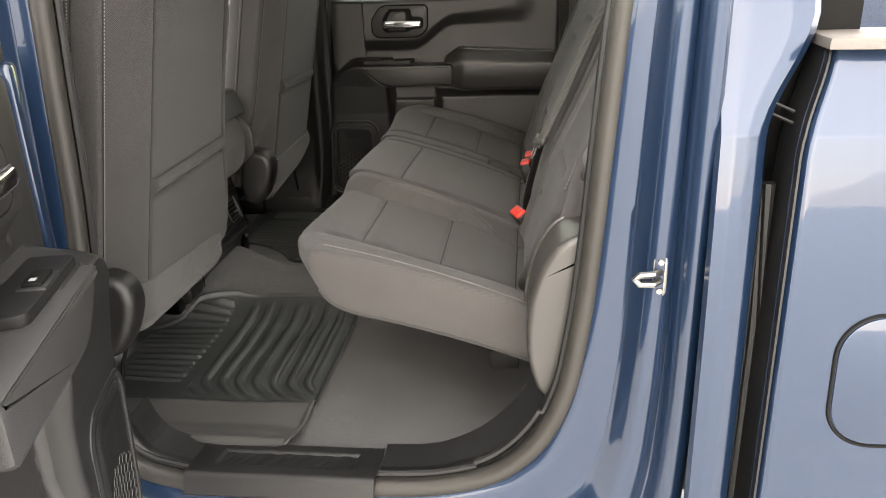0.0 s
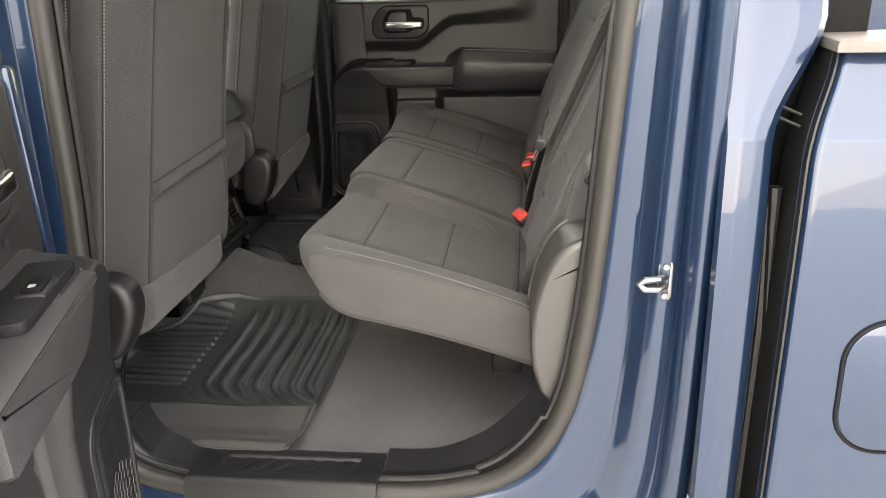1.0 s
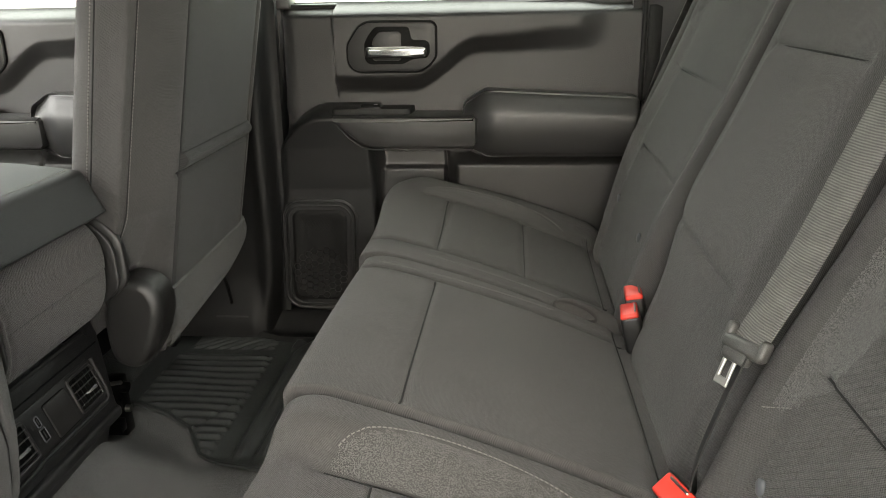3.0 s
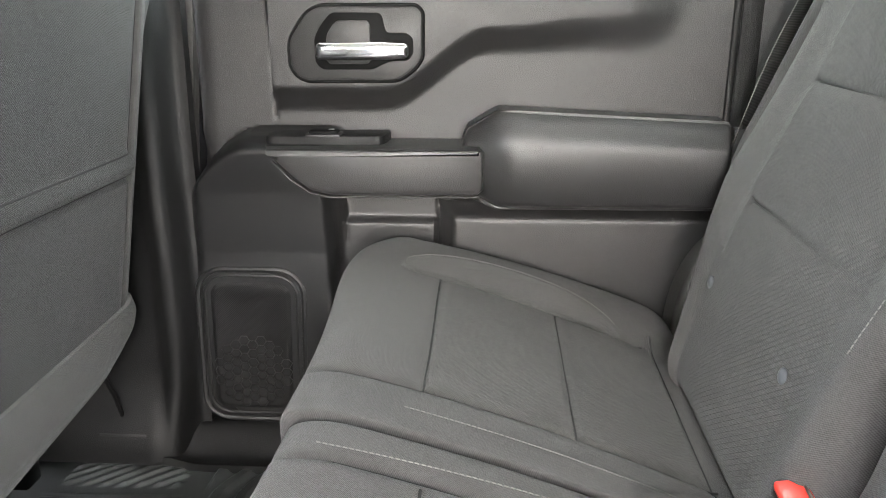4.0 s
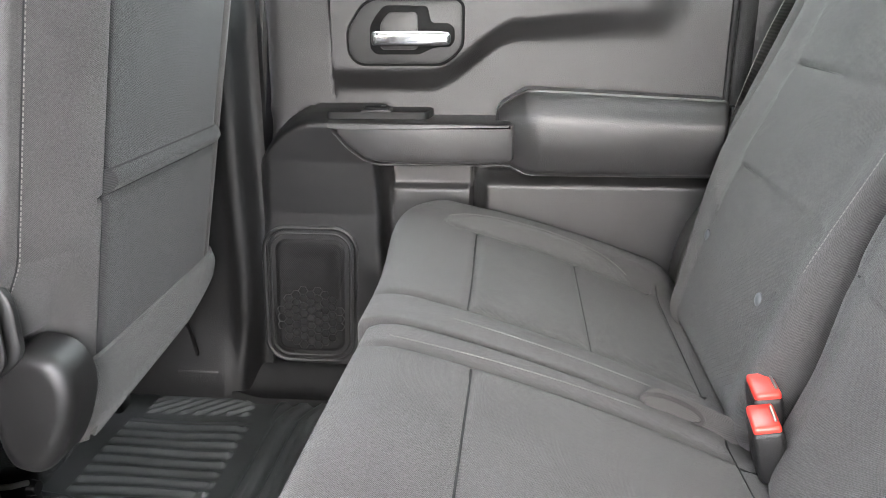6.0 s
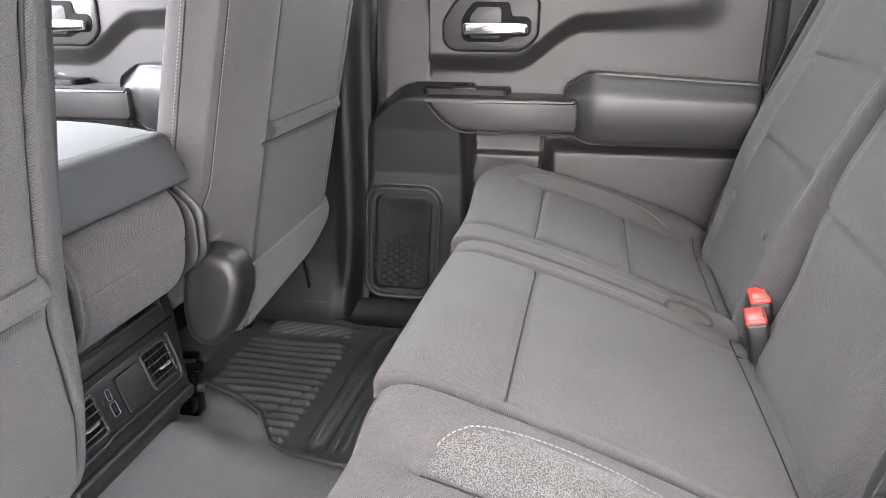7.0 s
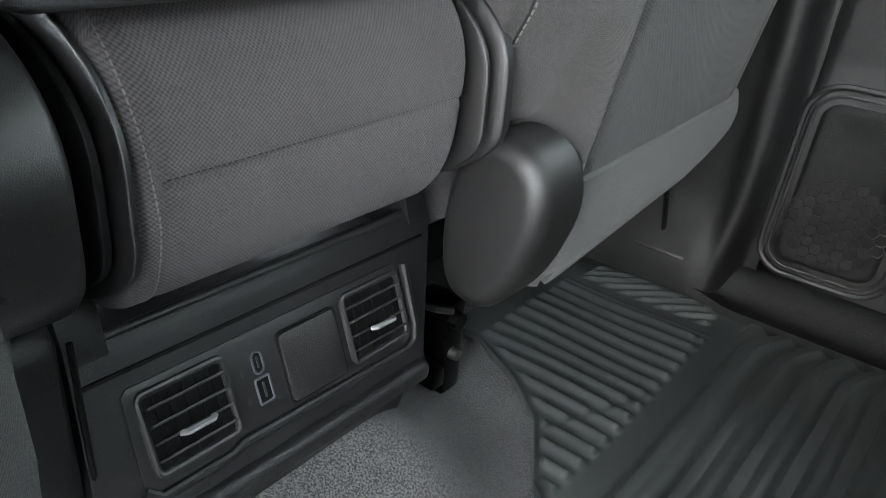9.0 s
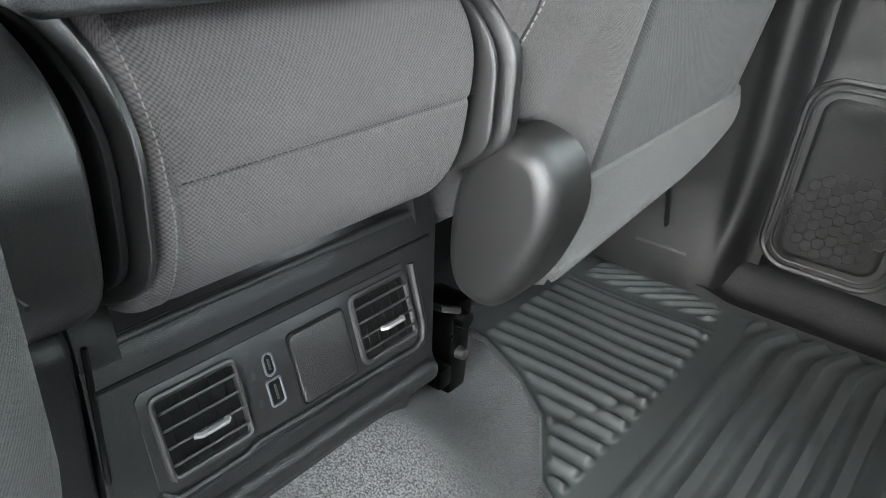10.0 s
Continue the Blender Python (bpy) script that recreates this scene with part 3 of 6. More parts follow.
    for z in (1.405, 1.42):
        tube_part("clip", [(0.672, -0.94, z), (0.70, -0.945, z - 0.012)], 0.0022, DARKSTEEL, b, 6)
    # small stamped slot and bolt beside the striker
    bm = bmesh.new()
    loop_tube(bm, [(0.512 + p[0], -0.9, 1.196 + p[1]) for p in round_rect(0.026, 0.012, 0.005)], 0.0016, 6)
    part("stamped_slot", bm, PAINT, b)
    bm = bmesh.new()
    bmesh.ops.create_cone(bm, cap_ends=True, segments=10, radius1=0.0045, radius2=0.003, depth=0.012, matrix=Matrix.Translation((0.585, -0.94, 1.168)) @ Euler((radians(90), 0, 0)).to_matrix().to_4x4())
    part("bolt", bm, STEEL, b, "small zinc bolt head")
    tagged(b, "blue metallic cab side round the open rear door", "truck body", kind="structure")
    # striker
    s = empty("door_striker", (0.545, -0.93, 1.175))
    slab_part("base_plate", round_rect(0.026, 0.066, 0.012), lambda u, v, w: (0.546 + u * 0.8, -0.940 - w, 1.176 + v), 0.007, STEEL, s, 0.002)
    slab_part("backing_plate", round_rect(0.032, 0.07, 0.014), lambda u, v, w: (0.548 + u * 0.8, -0.937 - w, 1.176 + v), 0.004, STEEL, s, 0.001)
    tube_part("loop", [(0.546, -0.948, 1.183), (0.535, -0.960, 1.184), (0.516, -0.962, 1.183), (0.509, -0.961, 1.177), (0.516, -0.962, 1.170), (0.535, -0.960, 1.169), (0.546, -0.948, 1.170)], 0.0052, STEEL, s, 8, up=Vector((0, 1, 0)))
    for dz in (0.022, -0.022):
        bm = bmesh.new()
        bmesh.ops.create_cone(bm, cap_ends=True, segments=8, radius1=0.0055, radius2=0.0045, depth=0.004, matrix=Matrix.Translation((0.546, -0.9485, 1.176 + dz)) @ Euler((radians(90), 0, 0)).to_matrix().to_4x4())
        part("screw", bm, STEEL, s)
    tagged(s, "zinc door striker bolted to the blue jamb", "striker")
    # sill scuff and step trim
    t = empty("sill_plate", (-0.07, -0.84, 0.74))

    def plate(x, v):
        q = sstep(-0.2, -0.196, x) * sstep(0.060, 0.056, x) * sstep(0.15, 0.19, v) * sstep(0.66, 0.62, v)
        z = 0.758 + 0.008 * sstep(0.1, 0.75, v) - 0.034 * sstep(0.80, 1.0, v) ** 2
        z = z - 0.005 * q + q * 0.0013 * np.clip(0.5 + 2 * np.sin((x + v * 0.06) * 2 * math.pi / 0.0365), 0, 1)
        return x, -0.804 - 0.114 * v, z
    sheet("scuff_panel", np.linspace(-0.245, 0.098, 150), np.linspace(0, 1, 60), plate, TRIM_DARK, t, "black plastic scuff plate with a stamped recess", thick=0.006)
    mid = Vector((0.03, 1.15))
    rear_end = [p for p in rim if p[0] > 0.1 and p[1] < 1.0]
    front_end = [p for p in rim if p[0] < -0.246 and p[1] < 0.84]
    for run in (rear_end[::-1], front_end):
        run = np.array([((0.1 if run is not front_end and run[0][0] > 0 else -0.247), 0.738), *[tuple(p) for p in run]])

        def sweep(u, v, run=run):
            f = np.linspace(0, 1, len(run))
            x, z = np.interp(u, f, run[:, 0]), np.interp(u, f, run[:, 1])
            dx, dz = mid.x - x, mid.y - z
            dl = np.hypot(dx, dz)
            up = 0.012 + (0.012 + (0.024 if run[0, 0] > 0 else 0.004) * sstep(0.2, 0.6, u)) * v + 0.004 * np.sin(math.pi * np.clip(v * 3, 0, 1)) - 0.02 * sstep(0.16, 0.0, v)
            return x + dx / dl * up * sstep(0, 0.2, np.abs(x - run[0, 0])) ** 0.5 * 1.0, -0.874 + 0.088 * v, z + dz / dl * up
        sheet("end_cap", np.linspace(0, 1, 70), np.linspace(0, 1, 26), sweep, TRIM_DARK, t, thick=0.005)
    for k in range(7):
        bm = bmesh.new()
        bmesh.ops.create_uvsphere(bm, u_segments=8, v_segments=5, radius=0.0026, matrix=Matrix.Translation((-0.178 + 0.0355 * k, -0.869, 0.7600)) @ Matrix.Diagonal((1.5, 0.8, 0.5, 1)))
        part("stud", bm, TRIM, t)
    tagged(t, "black plastic door sill scuff plate", "sill plate", kind="structure")
    # warm grey covers beside the seats
    front = lerp_path([(0.376, 0.925), (0.362, 0.975), (0.358, 1.04), (0.366, 1.10), (0.385, 1.152), (0.412, 1.187), (0.448, 1.203), (0.530, 1.204)], 40)
    for mirror, dx, dz, y0, y1, mat, lab in ((True, 0.0, 0.0, 0.728, 0.848, GREYTRIM, "warm grey plastic cover beside the rear seat"),
                                             (False, 0.020, -0.055, 0.715, 0.790, GREYTRIM, "grey plastic cover beside the far seat")):
        c = empty("seat_side_cover", (0.43, -0.785 if mirror else 0.75, 0.9))
        outl = [(float(x) + dx, float(z) + dz) for x, z in front] + [(0.530 + dx, 0.90 + dz), (0.400 + dx, 0.90 + dz)]
        bm = bmesh.new()
        if mirror:
            slab(bm, outl, lambda u, v, w: (u, y0 + w, v), y1 - y0, 0.012, 6)
        else:
            slab(bm, outl, lambda u, v, w: (u, y1 - w, v), y1 - y0, 0.012, 6)
        part("shell", bm, mat, c, smooth=50, mirror=mirror)
        ye = y0 + 0.002 if mirror else y1 - 0.002
        tube_part("edge_lip", [(x + dx - 0.001, ye, z + dz) for x, z in front], 0.004, mat, c, 8, label="rolled inner edge", mirror=mirror, up=Vector((0, 1, 0)))
        tagged(c, lab, "seat trim", "seat side covers")
    ob = box_part("corner_trim", (0.475, -0.86, 0.74), (0.64, -0.80, 1.87), TRIM_DARK, None, 0.01)
    tagged(ob, "dark rear corner trim behind the seal", "pillar trim", kind="structure")
    ob = box_part("pillar_trim", (-0.47, -0.875, 0.75), (-0.40, -0.80, 1.87), GREYTRIM, None, 0.02)
    tagged(ob, "grey centre pillar trim beside the driver seat", "pillar trim", kind="structure")


def truck_bed():
    b = empty("truck_bed", (1.6, -0.9, 0.5))

    def side(x, z):
        y = -0.988 + 0.42 * np.maximum(z - 1.383, 0) - belly(z)
        y = y + 0.02 * bell(x - 0.700, 0.006) + 0.0 * x
        return x - 0.33 * belly(z) * bell(x - 0.7, 0.3) + 0.035 * sstep(1.36, 1.5, z) * bell(x - 0.7, 0.05), y, z
    zs = np.concatenate([np.linspace(0.45, 1.375, 50), [1.380, 1.383, 1.386], np.linspace(1.392, 1.488, 8)])
    xs = np.concatenate([np.linspace(0.700, 0.74, 14), np.linspace(0.75, 2.6, 40)])

    sheet("side_panel", xs, zs, side, PAINT, b, "glossy blue bed side panel", thick=0.003, smooth=25)
    # dark instead of blue: the gap's shade put into the return's colour
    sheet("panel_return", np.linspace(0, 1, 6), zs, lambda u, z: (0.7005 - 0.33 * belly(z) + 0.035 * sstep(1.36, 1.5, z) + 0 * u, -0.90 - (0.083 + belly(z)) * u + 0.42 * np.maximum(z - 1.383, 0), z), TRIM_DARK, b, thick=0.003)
    box_part("inner_wall", (0.75, -0.84, 0.8), (2.6, -0.80, 1.47), BEDPAINT, b, 0.01)
    box_part("far_wall", (0.75, 0.80, 0.8), (2.6, 0.9, 1.52), BEDPAINT, b, 0.01)
    box_part("far_rail_cap", (0.75, 0.78, 1.522), (2.6, 0.93, 1.545), TRIM_DARK, b, 0.008)
    box_part("front_wall", (0.735, -0.8, 0.8), (0.765, 0.8, 1.49), BEDPAINT, b, 0.006)
    box_part("bed_floor", (0.766, -0.80, 0.80), (2.6, 0.80, 0.83), TRIM_DARK, b, 0.004)
    tube_part("tie_down", [(1.35, 0.795, 1.49), (1.36, 0.775, 1.495), (1.47, 0.775, 1.495), (1.48, 0.795, 1.49)], 0.008, DARKSTEEL, b)
    cap = [(0.725, -0.965), (0.775, -0.972), (2.6, -0.972), (2.6, -0.83), (0.78, -0.83), (0.735, -0.85)]
    slab_part("rail_cap", cap, lambda u, v, w: (u, v, 1.487 + w), 0.014, TAN, b, 0.005, "pale grey plastic bed rail cap")
    # fuel door
    part_of_fuel(b)
    tagged(b, "blue pickup cargo bed with grey rail caps", "truck bed")


def part_of_fuel(b):
    out = round_rect(0.185, 0.193, 0.06, 8)
    c = (0.859, 1.058)
    slab_part("fuel_door", round_rect(0.178, 0.186, 0.057, 8), lambda u, v, w: (c[0] + u, -0.987 - w - float(belly(np.array(c[1] + v))), c[1] + v), 0.0035, PAINT, b, 0.0015, "blue fuel filler door")
    # black ring paints the shaded gap round the fuel door
    bm = bmesh.new()
    loop_tube(bm, [(c[0] + p[0], -0.9885 - float(belly(np.array(c[1] + p[1]))), c[1] + p[1]) for p in out], 0.0028, 6)
    part("door_gap", bm, BLACK, b, "black ring for the shade in the fuel door gap")


# doors ----------------------------------------------------------------------
def door_depth(x, z):
    """How far the inner face of the far door stands at (x, z): its y."""
    y = np.full_like(x, 0.806)
    # handle surround with the sweep under it
    zb = 1.340 + 0.085 * sstep(-0.06, 0.10, x)
    amp = 0.026 * sstep(-0.236, -0.228, x) * (1 - 0.35 * sstep(0.1, 0.3, x)) * (1 - sstep(0.30, 0.385, x))
    y = y - amp * sstep(zb - 0.026, zb + 0.020 + 0.02 * sstep(0.1, 0.3, x), z)
    # front lower arch with the loudspeaker
    top = 1.288 - 0.085 * np.clip((-0.26 - x) / 0.11, 0, 1) ** 1.8
    arch = sstep(top + 0.004, top - 0.022, z) * (1 - sstep(-0.158, -0.128, x))
    y = y - np.interp(z, [0.75, 0.9, 1.1, 1.2, 1.28], [0.034, 0.042, 0.05, 0.066, 0.086]) * np.sqrt(np.clip(arch, 0, 1))
    # middle pocket
    y = y - 0.012 * (1 - sstep(1.138, 1.15, z)) * sstep(-0.135, -0.125, x) * (1 - sstep(0.012, 0.018, x))
    # rear lower panel with its bright ledge
    lower = (1 - sstep(1.150, 1.182, z)) * sstep(0.018, 0.05, x)
    y = y - 0.034 * lower
    y = y + 0.006 * bell(x + 0.137, 0.004) * (1 - sstep(1.19, 1.2, z)) + 0.006 * bell(x - 0.020, 0.003) * (1 - sstep(1.18, 1.19, z))
    y = y + 0.004 * bell(x + 0.2325, 0.0025) * sstep(1.3, 1.31, z)
    # foot bulge beside the cushion
    y = y - 0.02 * bell(x + 0.10, 0.05) * (1 - sstep(0.98, 1.04, z))
    # roll the top into the window ledge
    y = y + 0.06 * sstep(1.475, 1.515, z) ** 2
    return y


def make_door(name, mirror, label, hinge, edge=PILLAR, glass=GLASS):
    d = empty(name, hinge)
    k = dict(mirror=mirror)

    def across(u, z):
        front = np.interp(z, [0.745, 0.76, 0.78, 0.82, 0.87, 0.93, 1.0, 1.22, 1.3, 1.52], [-0.25, -0.295, -0.33, -0.365, -0.384, -0.392, -0.391, -0.369, -0.356, -0.352])
        rear = np.interp(z, [0.745, 1.175, 1.52], [0.445, 0.447, 0.458])
        x = front + (rear - front) * u
        d_ = np.clip(1 - (x - front) / 0.032, 0, 1)
        return x, door_depth(x, z) + (0.012 + 0.04 * sstep(1.29, 1.24, z)) * (1 - np.sqrt(1 - d_ * d_)), z
    sheet("inner_panel", np.linspace(0, 1, 225), np.linspace(0.745, 1.515, 190), across, TRIM, d, "dark grey grained door panel", thick=0.012, **k)

    def moulding(u, v):
        x0 = np.interp(0.745 + 0.5 * v, [0.745, 0.76, 0.78, 0.82, 0.87, 0.93, 1.0, 1.22, 1.3], [-0.25, -0.295, -0.33, -0.365, -0.384, -0.392, -0.391, -0.369, -0.356]) + 0.004
        x = x0 + (-0.139 - x0) * u
        top = 1.284 - 0.085 * np.clip((-0.26 - x) / 0.11, 0, 1) ** 1.8
        z = 0.747 + (top - 0.747) * np.clip(v, 0, 1)
        f = np.interp(z, [0.745, 0.76, 0.78, 0.82, 0.87, 0.93, 1.0, 1.22, 1.3], [-0.25, -0.295, -0.33, -0.365, -0.384, -0.392, -0.391, -0.369, -0.356])
        x = np.maximum(x, f + 0.001)
        d_ = np.clip(1 - (x - f) / 0.032, 0, 1)
        return x, door_depth(x, z) + (0.012 + 0.04 * sstep(1.29, 1.24, z)) * (1 - np.sqrt(1 - d_ * d_)) - 0.0016, z
    sheet("speaker_panel", np.linspace(0, 1, 90), np.linspace(0, 1, 140), moulding, TRIM_DARK, d, "black moulded speaker panel", thick=0.003, **k)
    zs = np.linspace(0.80, 1.20, 30)
    xe = np.interp(zs, [0.78, 0.82, 0.87, 0.93, 1.0, 1.22], [-0.33, -0.365, -0.384, -0.392, -0.391, -0.369])
    tube_part("panel_edge", [(x - 0.001, float(door_depth(np.array(x), np.array(z))) + 0.046, z) for x, z in zip(xe, zs)], 0.004, TRIM, d, 8, **k)
    sheet("outer_skin", np.linspace(-0.43, 0.59, 12), np.linspace(0.60, 1.50, 30), lambda x, z: (x, 0.975 - 0.34 * np.maximum(z - 1.383, 0), z), PAINT, d, "blue painted outer skin", thick=-0.002, **k)
    bm = bmesh.new()
    rim = [(-0.415, 0.64), (-0.425, 0.9), (-0.40, 1.25), (-0.375, 1.50), (-0.36, 1.84)]
    tube(bm, [(x, 0.86, z) for x, z in rim], 0.016, 8, 1.0, Vector((0, 1, 0)))
    part("door_seal", bm, SEAL, d, "black rubber seal", **k)
    box_part("front_edge", (-0.428, 0.82, 0.65), (-0.398, 0.97, 1.50), edge, d, 0.008, **k)
    box_part("rear_edge", (0.462, 0.81, 0.75), (0.50, 0.97, 1.50), edge, d, 0.008, **k)
    box_part("rear_seal", (0.449, 0.80, 0.75), (0.460, 0.83, 1.84), PILLAR, d, 0.004, **k)
    # window
    w = box_part("window_frame", (-0.40, 0.85, 1.80), (0.52, 0.89, 1.85), TRIM_DARK, d, 0.01, **k)
    box_part("frame_post", (-0.41, 0.825, 1.50), (-0.335, 0.89, 1.80), GREYTRIM, d, 0.008, **k)
    box_part("frame_post", (0.42, 0.85, 1.50), (0.50, 0.89, 1.80), TRIM_DARK, d, 0.008, **k)
    gl = box_part("window_glass", (-0.345, 0.872, 1.46), (0.42, 0.876, 1.80), glass, d, 0, "side window glass", **k)
    gl.visible_shadow = glass is not GLASS
    box_part("window_ledge", (-0.35, 0.835, 1.495), (0.455, 0.88, 1.512), TRIM, d, 0.006, **k)
    # armrest: a padded grip with a swept front end
    outl = [(-0.228, 1.2745), (-0.215, 1.255), (-0.190, 1.230), (-0.165, 1.211), (-0.140, 1.204), (-0.10, 1.2025), (0.082, 1.2035), (0.092, 1.212), (0.0925, 1.268), (0.086, 1.2745), (-0.05, 1.2755)]
    slab_part("armrest", outl, lambda u, v, ww: (u, 0.80 - ww, v), 0.086, PAD, d, 0.010, "padded vinyl armrest", **k)
    tube_part("armrest_trim", [(-0.232, 0.733, 1.276), (-0.222, 0.726, 1.254), (-0.196, 0.723, 1.226), (-0.168, 0.726, 1.205), (-0.140, 0.735, 1.1965), (-0.08, 0.74, 1.196), (0.085, 0.74, 1.197)], 0.0018, SATIN, d, label="satin grey trim line", **k)
    tube_part("armrest_piping", [(-0.226, 0.7155, 1.2715), (-0.1, 0.7145, 1.272), (0.088, 0.7145, 1.271)], 0.0014, SEAM, d, 6, **k)
    # bolster behind the armrest
    def bol(p, n):
        x, y, z = p[:, 0] + 0.2525, p[:, 1] + 0.757, p[:, 2] + 1.254
        lead = np.clip((0.112 - x) / 0.05, 0, 1)
        z = z - 0.03 * lead * sstep(0.0, 0.07, p[:, 2]) + 0.02 * lead * sstep(0.0, -0.07, p[:, 2])
        z = z - 0.018 * np.clip((x - 0.1) / 0.34, 0, 1) * sstep(0.0, 0.06, p[:, 2])
        y = y + 0.024 * sstep(0.14, 0.061, x) * np.clip(-n[:, 1] + 0.2, 0, 1) + 0.010 * sstep(0.02, 0.075, p[:, 2]) * np.clip(-n[:, 1], 0, 1)
        y = y + 0.020 * np.clip((0.012 - p[:, 2]) / 0.087, -1, 1) ** 2 * np.clip(-n[:, 1] + 0.3, 0, 1)
        return np.stack([x, y, z], axis=1)
    pad("bolster", (0.383, 0.088, 0.150), (0.010, 0.020, 0.014), (60, 6, 26), bol, PAD, d, None, "thick padded elbow bolster", m=7, **k)
    # switch plate
    outl = rounded([(-0.235, 0.736), (-0.056, 0.738), (-0.050, 0.80), (-0.235, 0.80)], 0.014)
    sp = slab_part("switch_plate", outl[::-1], lambda u, v, ww: (u, v, 1.276 + ww), 0.013, PILLAR, d, 0.003, "black window switch plate", **k)
    box_part("window_switch", (-0.168, 0.742, 1.286), (-0.125, 0.764, 1.2965), BLACK, sp, 0.003, "black rocker switch", **k)
    box_part("switch_mark", (-0.139, 0.750, 1.2962), (-0.131, 0.757, 1.2970), LENS, sp, 0, **k)
    box_part("switch_bezel", (-0.173, 0.737, 1.285), (-0.120, 0.769, 1.2920), TRIM_DARK, sp, 0.003, **k)
    # handle: cup, bezel, lever
    cup = [(-0.196, 1.385), (-0.186, 1.372), (-0.172, 1.366), (-0.035, 1.366), (-0.012, 1.382), (0.000, 1.398), (0.001, 1.462), (-0.008, 1.471), (-0.150, 1.472), (-0.170, 1.462), (-0.194, 1.428), (-0.197, 1.415)]
    cup, well_r, inner_r = rounded(cup, 0.012), 0.007, 0.007
    hz = slab_part("handle_bezel", cup, lambda u, v, ww: (u, 0.783 - ww, v), 0.010, TRIM, d, 0.004, "dark handle bezel", **k)
    # black ring paints the shaded groove round the bezel
    bm = bmesh.new()
    loop_tube(bm, [(u, 0.7785, v) for u, v in cup], 0.0042, 6)
    part("bezel_groove", bm, BLACK, d, **k)
    well = [(-0.148, 1.382), (-0.072, 1.382), (-0.060, 1.388), (-0.045, 1.394), (-0.020, 1.394), (-0.012, 1.404), (-0.012, 1.426), (-0.022, 1.434), (-0.052, 1.434), (-0.058, 1.462), (-0.132, 1.463), (-0.148, 1.445), (-0.158, 1.428), (-0.158, 1.392)]
    # no real hollow: a black plate carries the recess's shade
    slab_part("handle_shade", rounded(well, well_r), lambda u, v, ww: (u, 0.777 - ww, v), 0.0066, BLACK, d, 0.0008, "black plate for the shade of the handle recess", **k)
    inner = [(-0.136, 1.390), (-0.080, 1.390), (-0.075, 1.395), (-0.075, 1.447), (-0.080, 1.452), (-0.124, 1.452), (-0.139, 1.433), (-0.141, 1.396)]
    slab_part("recess_plate", rounded(inner, inner_r), lambda u, v, ww: (u, 0.7725 - ww, v), 0.0036, TRIM, d, 0.0015, **k)
    pad("handle_lever", (0.136, 0.016, 0.025), (0.008, 0.006, 0.0085), (16, 3, 4),
        lambda p, n: np.stack([p[:, 0] - 0.085, p[:, 1] + 0.757 - 0.004 * np.cos(p[:, 0] * 20), p[:, 2] * (1 - 0.12 * sstep(0.03, 0.07, p[:, 0])) + 1.4095], axis=1), CHROME, d, label="bright chrome door handle", **k)
    box_part("lever_arm", (-0.045, 0.76, 1.402), (-0.022, 0.778, 1.417), TRIM_DARK, d, 0.003, **k)
    # loudspeaker
    def sp3(u, v, ww):
        z = 0.932 + v
        return (-0.284 - 0.055 * (1.04 - z) + u, 0.8065 - float(np.interp(z, [0.75, 0.9, 1.1], [0.034, 0.042, 0.05])) - ww if not isinstance(z, np.ndarray) else 0.8065 - np.interp(z, [0.75, 0.9, 1.1], [0.034, 0.042, 0.05]) - ww, z)
    ring = round_rect(0.176, 0.278, 0.045, 8)
    bm = bmesh.new()
    loop_tube(bm, [sp3(u, v, 0.0) for u, v in ring], 0.0055, 8)
    fr = part("speaker_frame", bm, TRIM_DARK, d, "raised speaker surround", **k)
    bm = bmesh.new()
    loop_tube(bm, [sp3(u, v, 0.0005) for u, v in round_rect(0.153, 0.255, 0.035, 8)], 0.0028, 8)
    part("speaker_inner_rim", bm, TRIM_DARK, d, **k)
    us, vs = np.linspace(-0.0745, 0.0745, 60), np.linspace(-0.1255, 0.1255, 100)

    def edge_in(u, v):
        a, b2 = np.abs(u) - 0.0425, np.abs(v) - 0.0935
        return 0.032 - np.hypot(np.maximum(a, 0), np.maximum(b2, 0)) - np.minimum(np.maximum(a, b2), 0)

    def gr(u, v):
        e = edge_in(u, v)
        return sp3(u, v, 0.0005 + 0.0055 * sstep(0.004, 0.016, e) - 0.003 * sstep(0.02, 0.05, e))
    def on_grille(u, v):
        e = float(edge_in(np.array(u), np.array(v)))
        return sp3(u, v, 0.0012 + 0.0055 * float(sstep(0.004, 0.016, e)) - 0.003 * float(sstep(0.02, 0.05, e)))
    sheet("speaker_grille", us, vs, gr, GRILLE, d, "perforated speaker grille", thick=0.004, keep=lambda u, v: edge_in(u, v) > 0, **k)
    bm = bmesh.new()
    slab(bm, round_rect(0.166, 0.268, 0.041, 8), sp3, 0.0006)
    part("speaker_well", bm, PILLAR, d, "dark band round the grille", **k)
    bm = bmesh.new()
    R = 0.0095
    for i in range(-6, 7):
        for j in range(-6, 7):
            cx, cz = i * R * 1.5, (j + 0.5 * (i % 2)) * R * math.sqrt(3)
            if cx * cx + cz * cz > 0.064 ** 2:
                continue
            pts = []
            for a in range(6):
                pts.append(on_grille(cx + R * 0.97 * math.cos(radians(60 * a)), -0.045 + cz + R * 0.97 * math.sin(radians(60 * a))))
            loop_tube(bm, pts, 0.0010, 4)
    hx = part("grille_pattern", bm, TRIM, d, "raised hexagon ribs", 0, **k)
    tagged(d, label, "car door")
    return d


GRILLE = plastic("speaker_mesh", (0.009, 0.009, 0.0095), 0.5, 900, 0.0008)
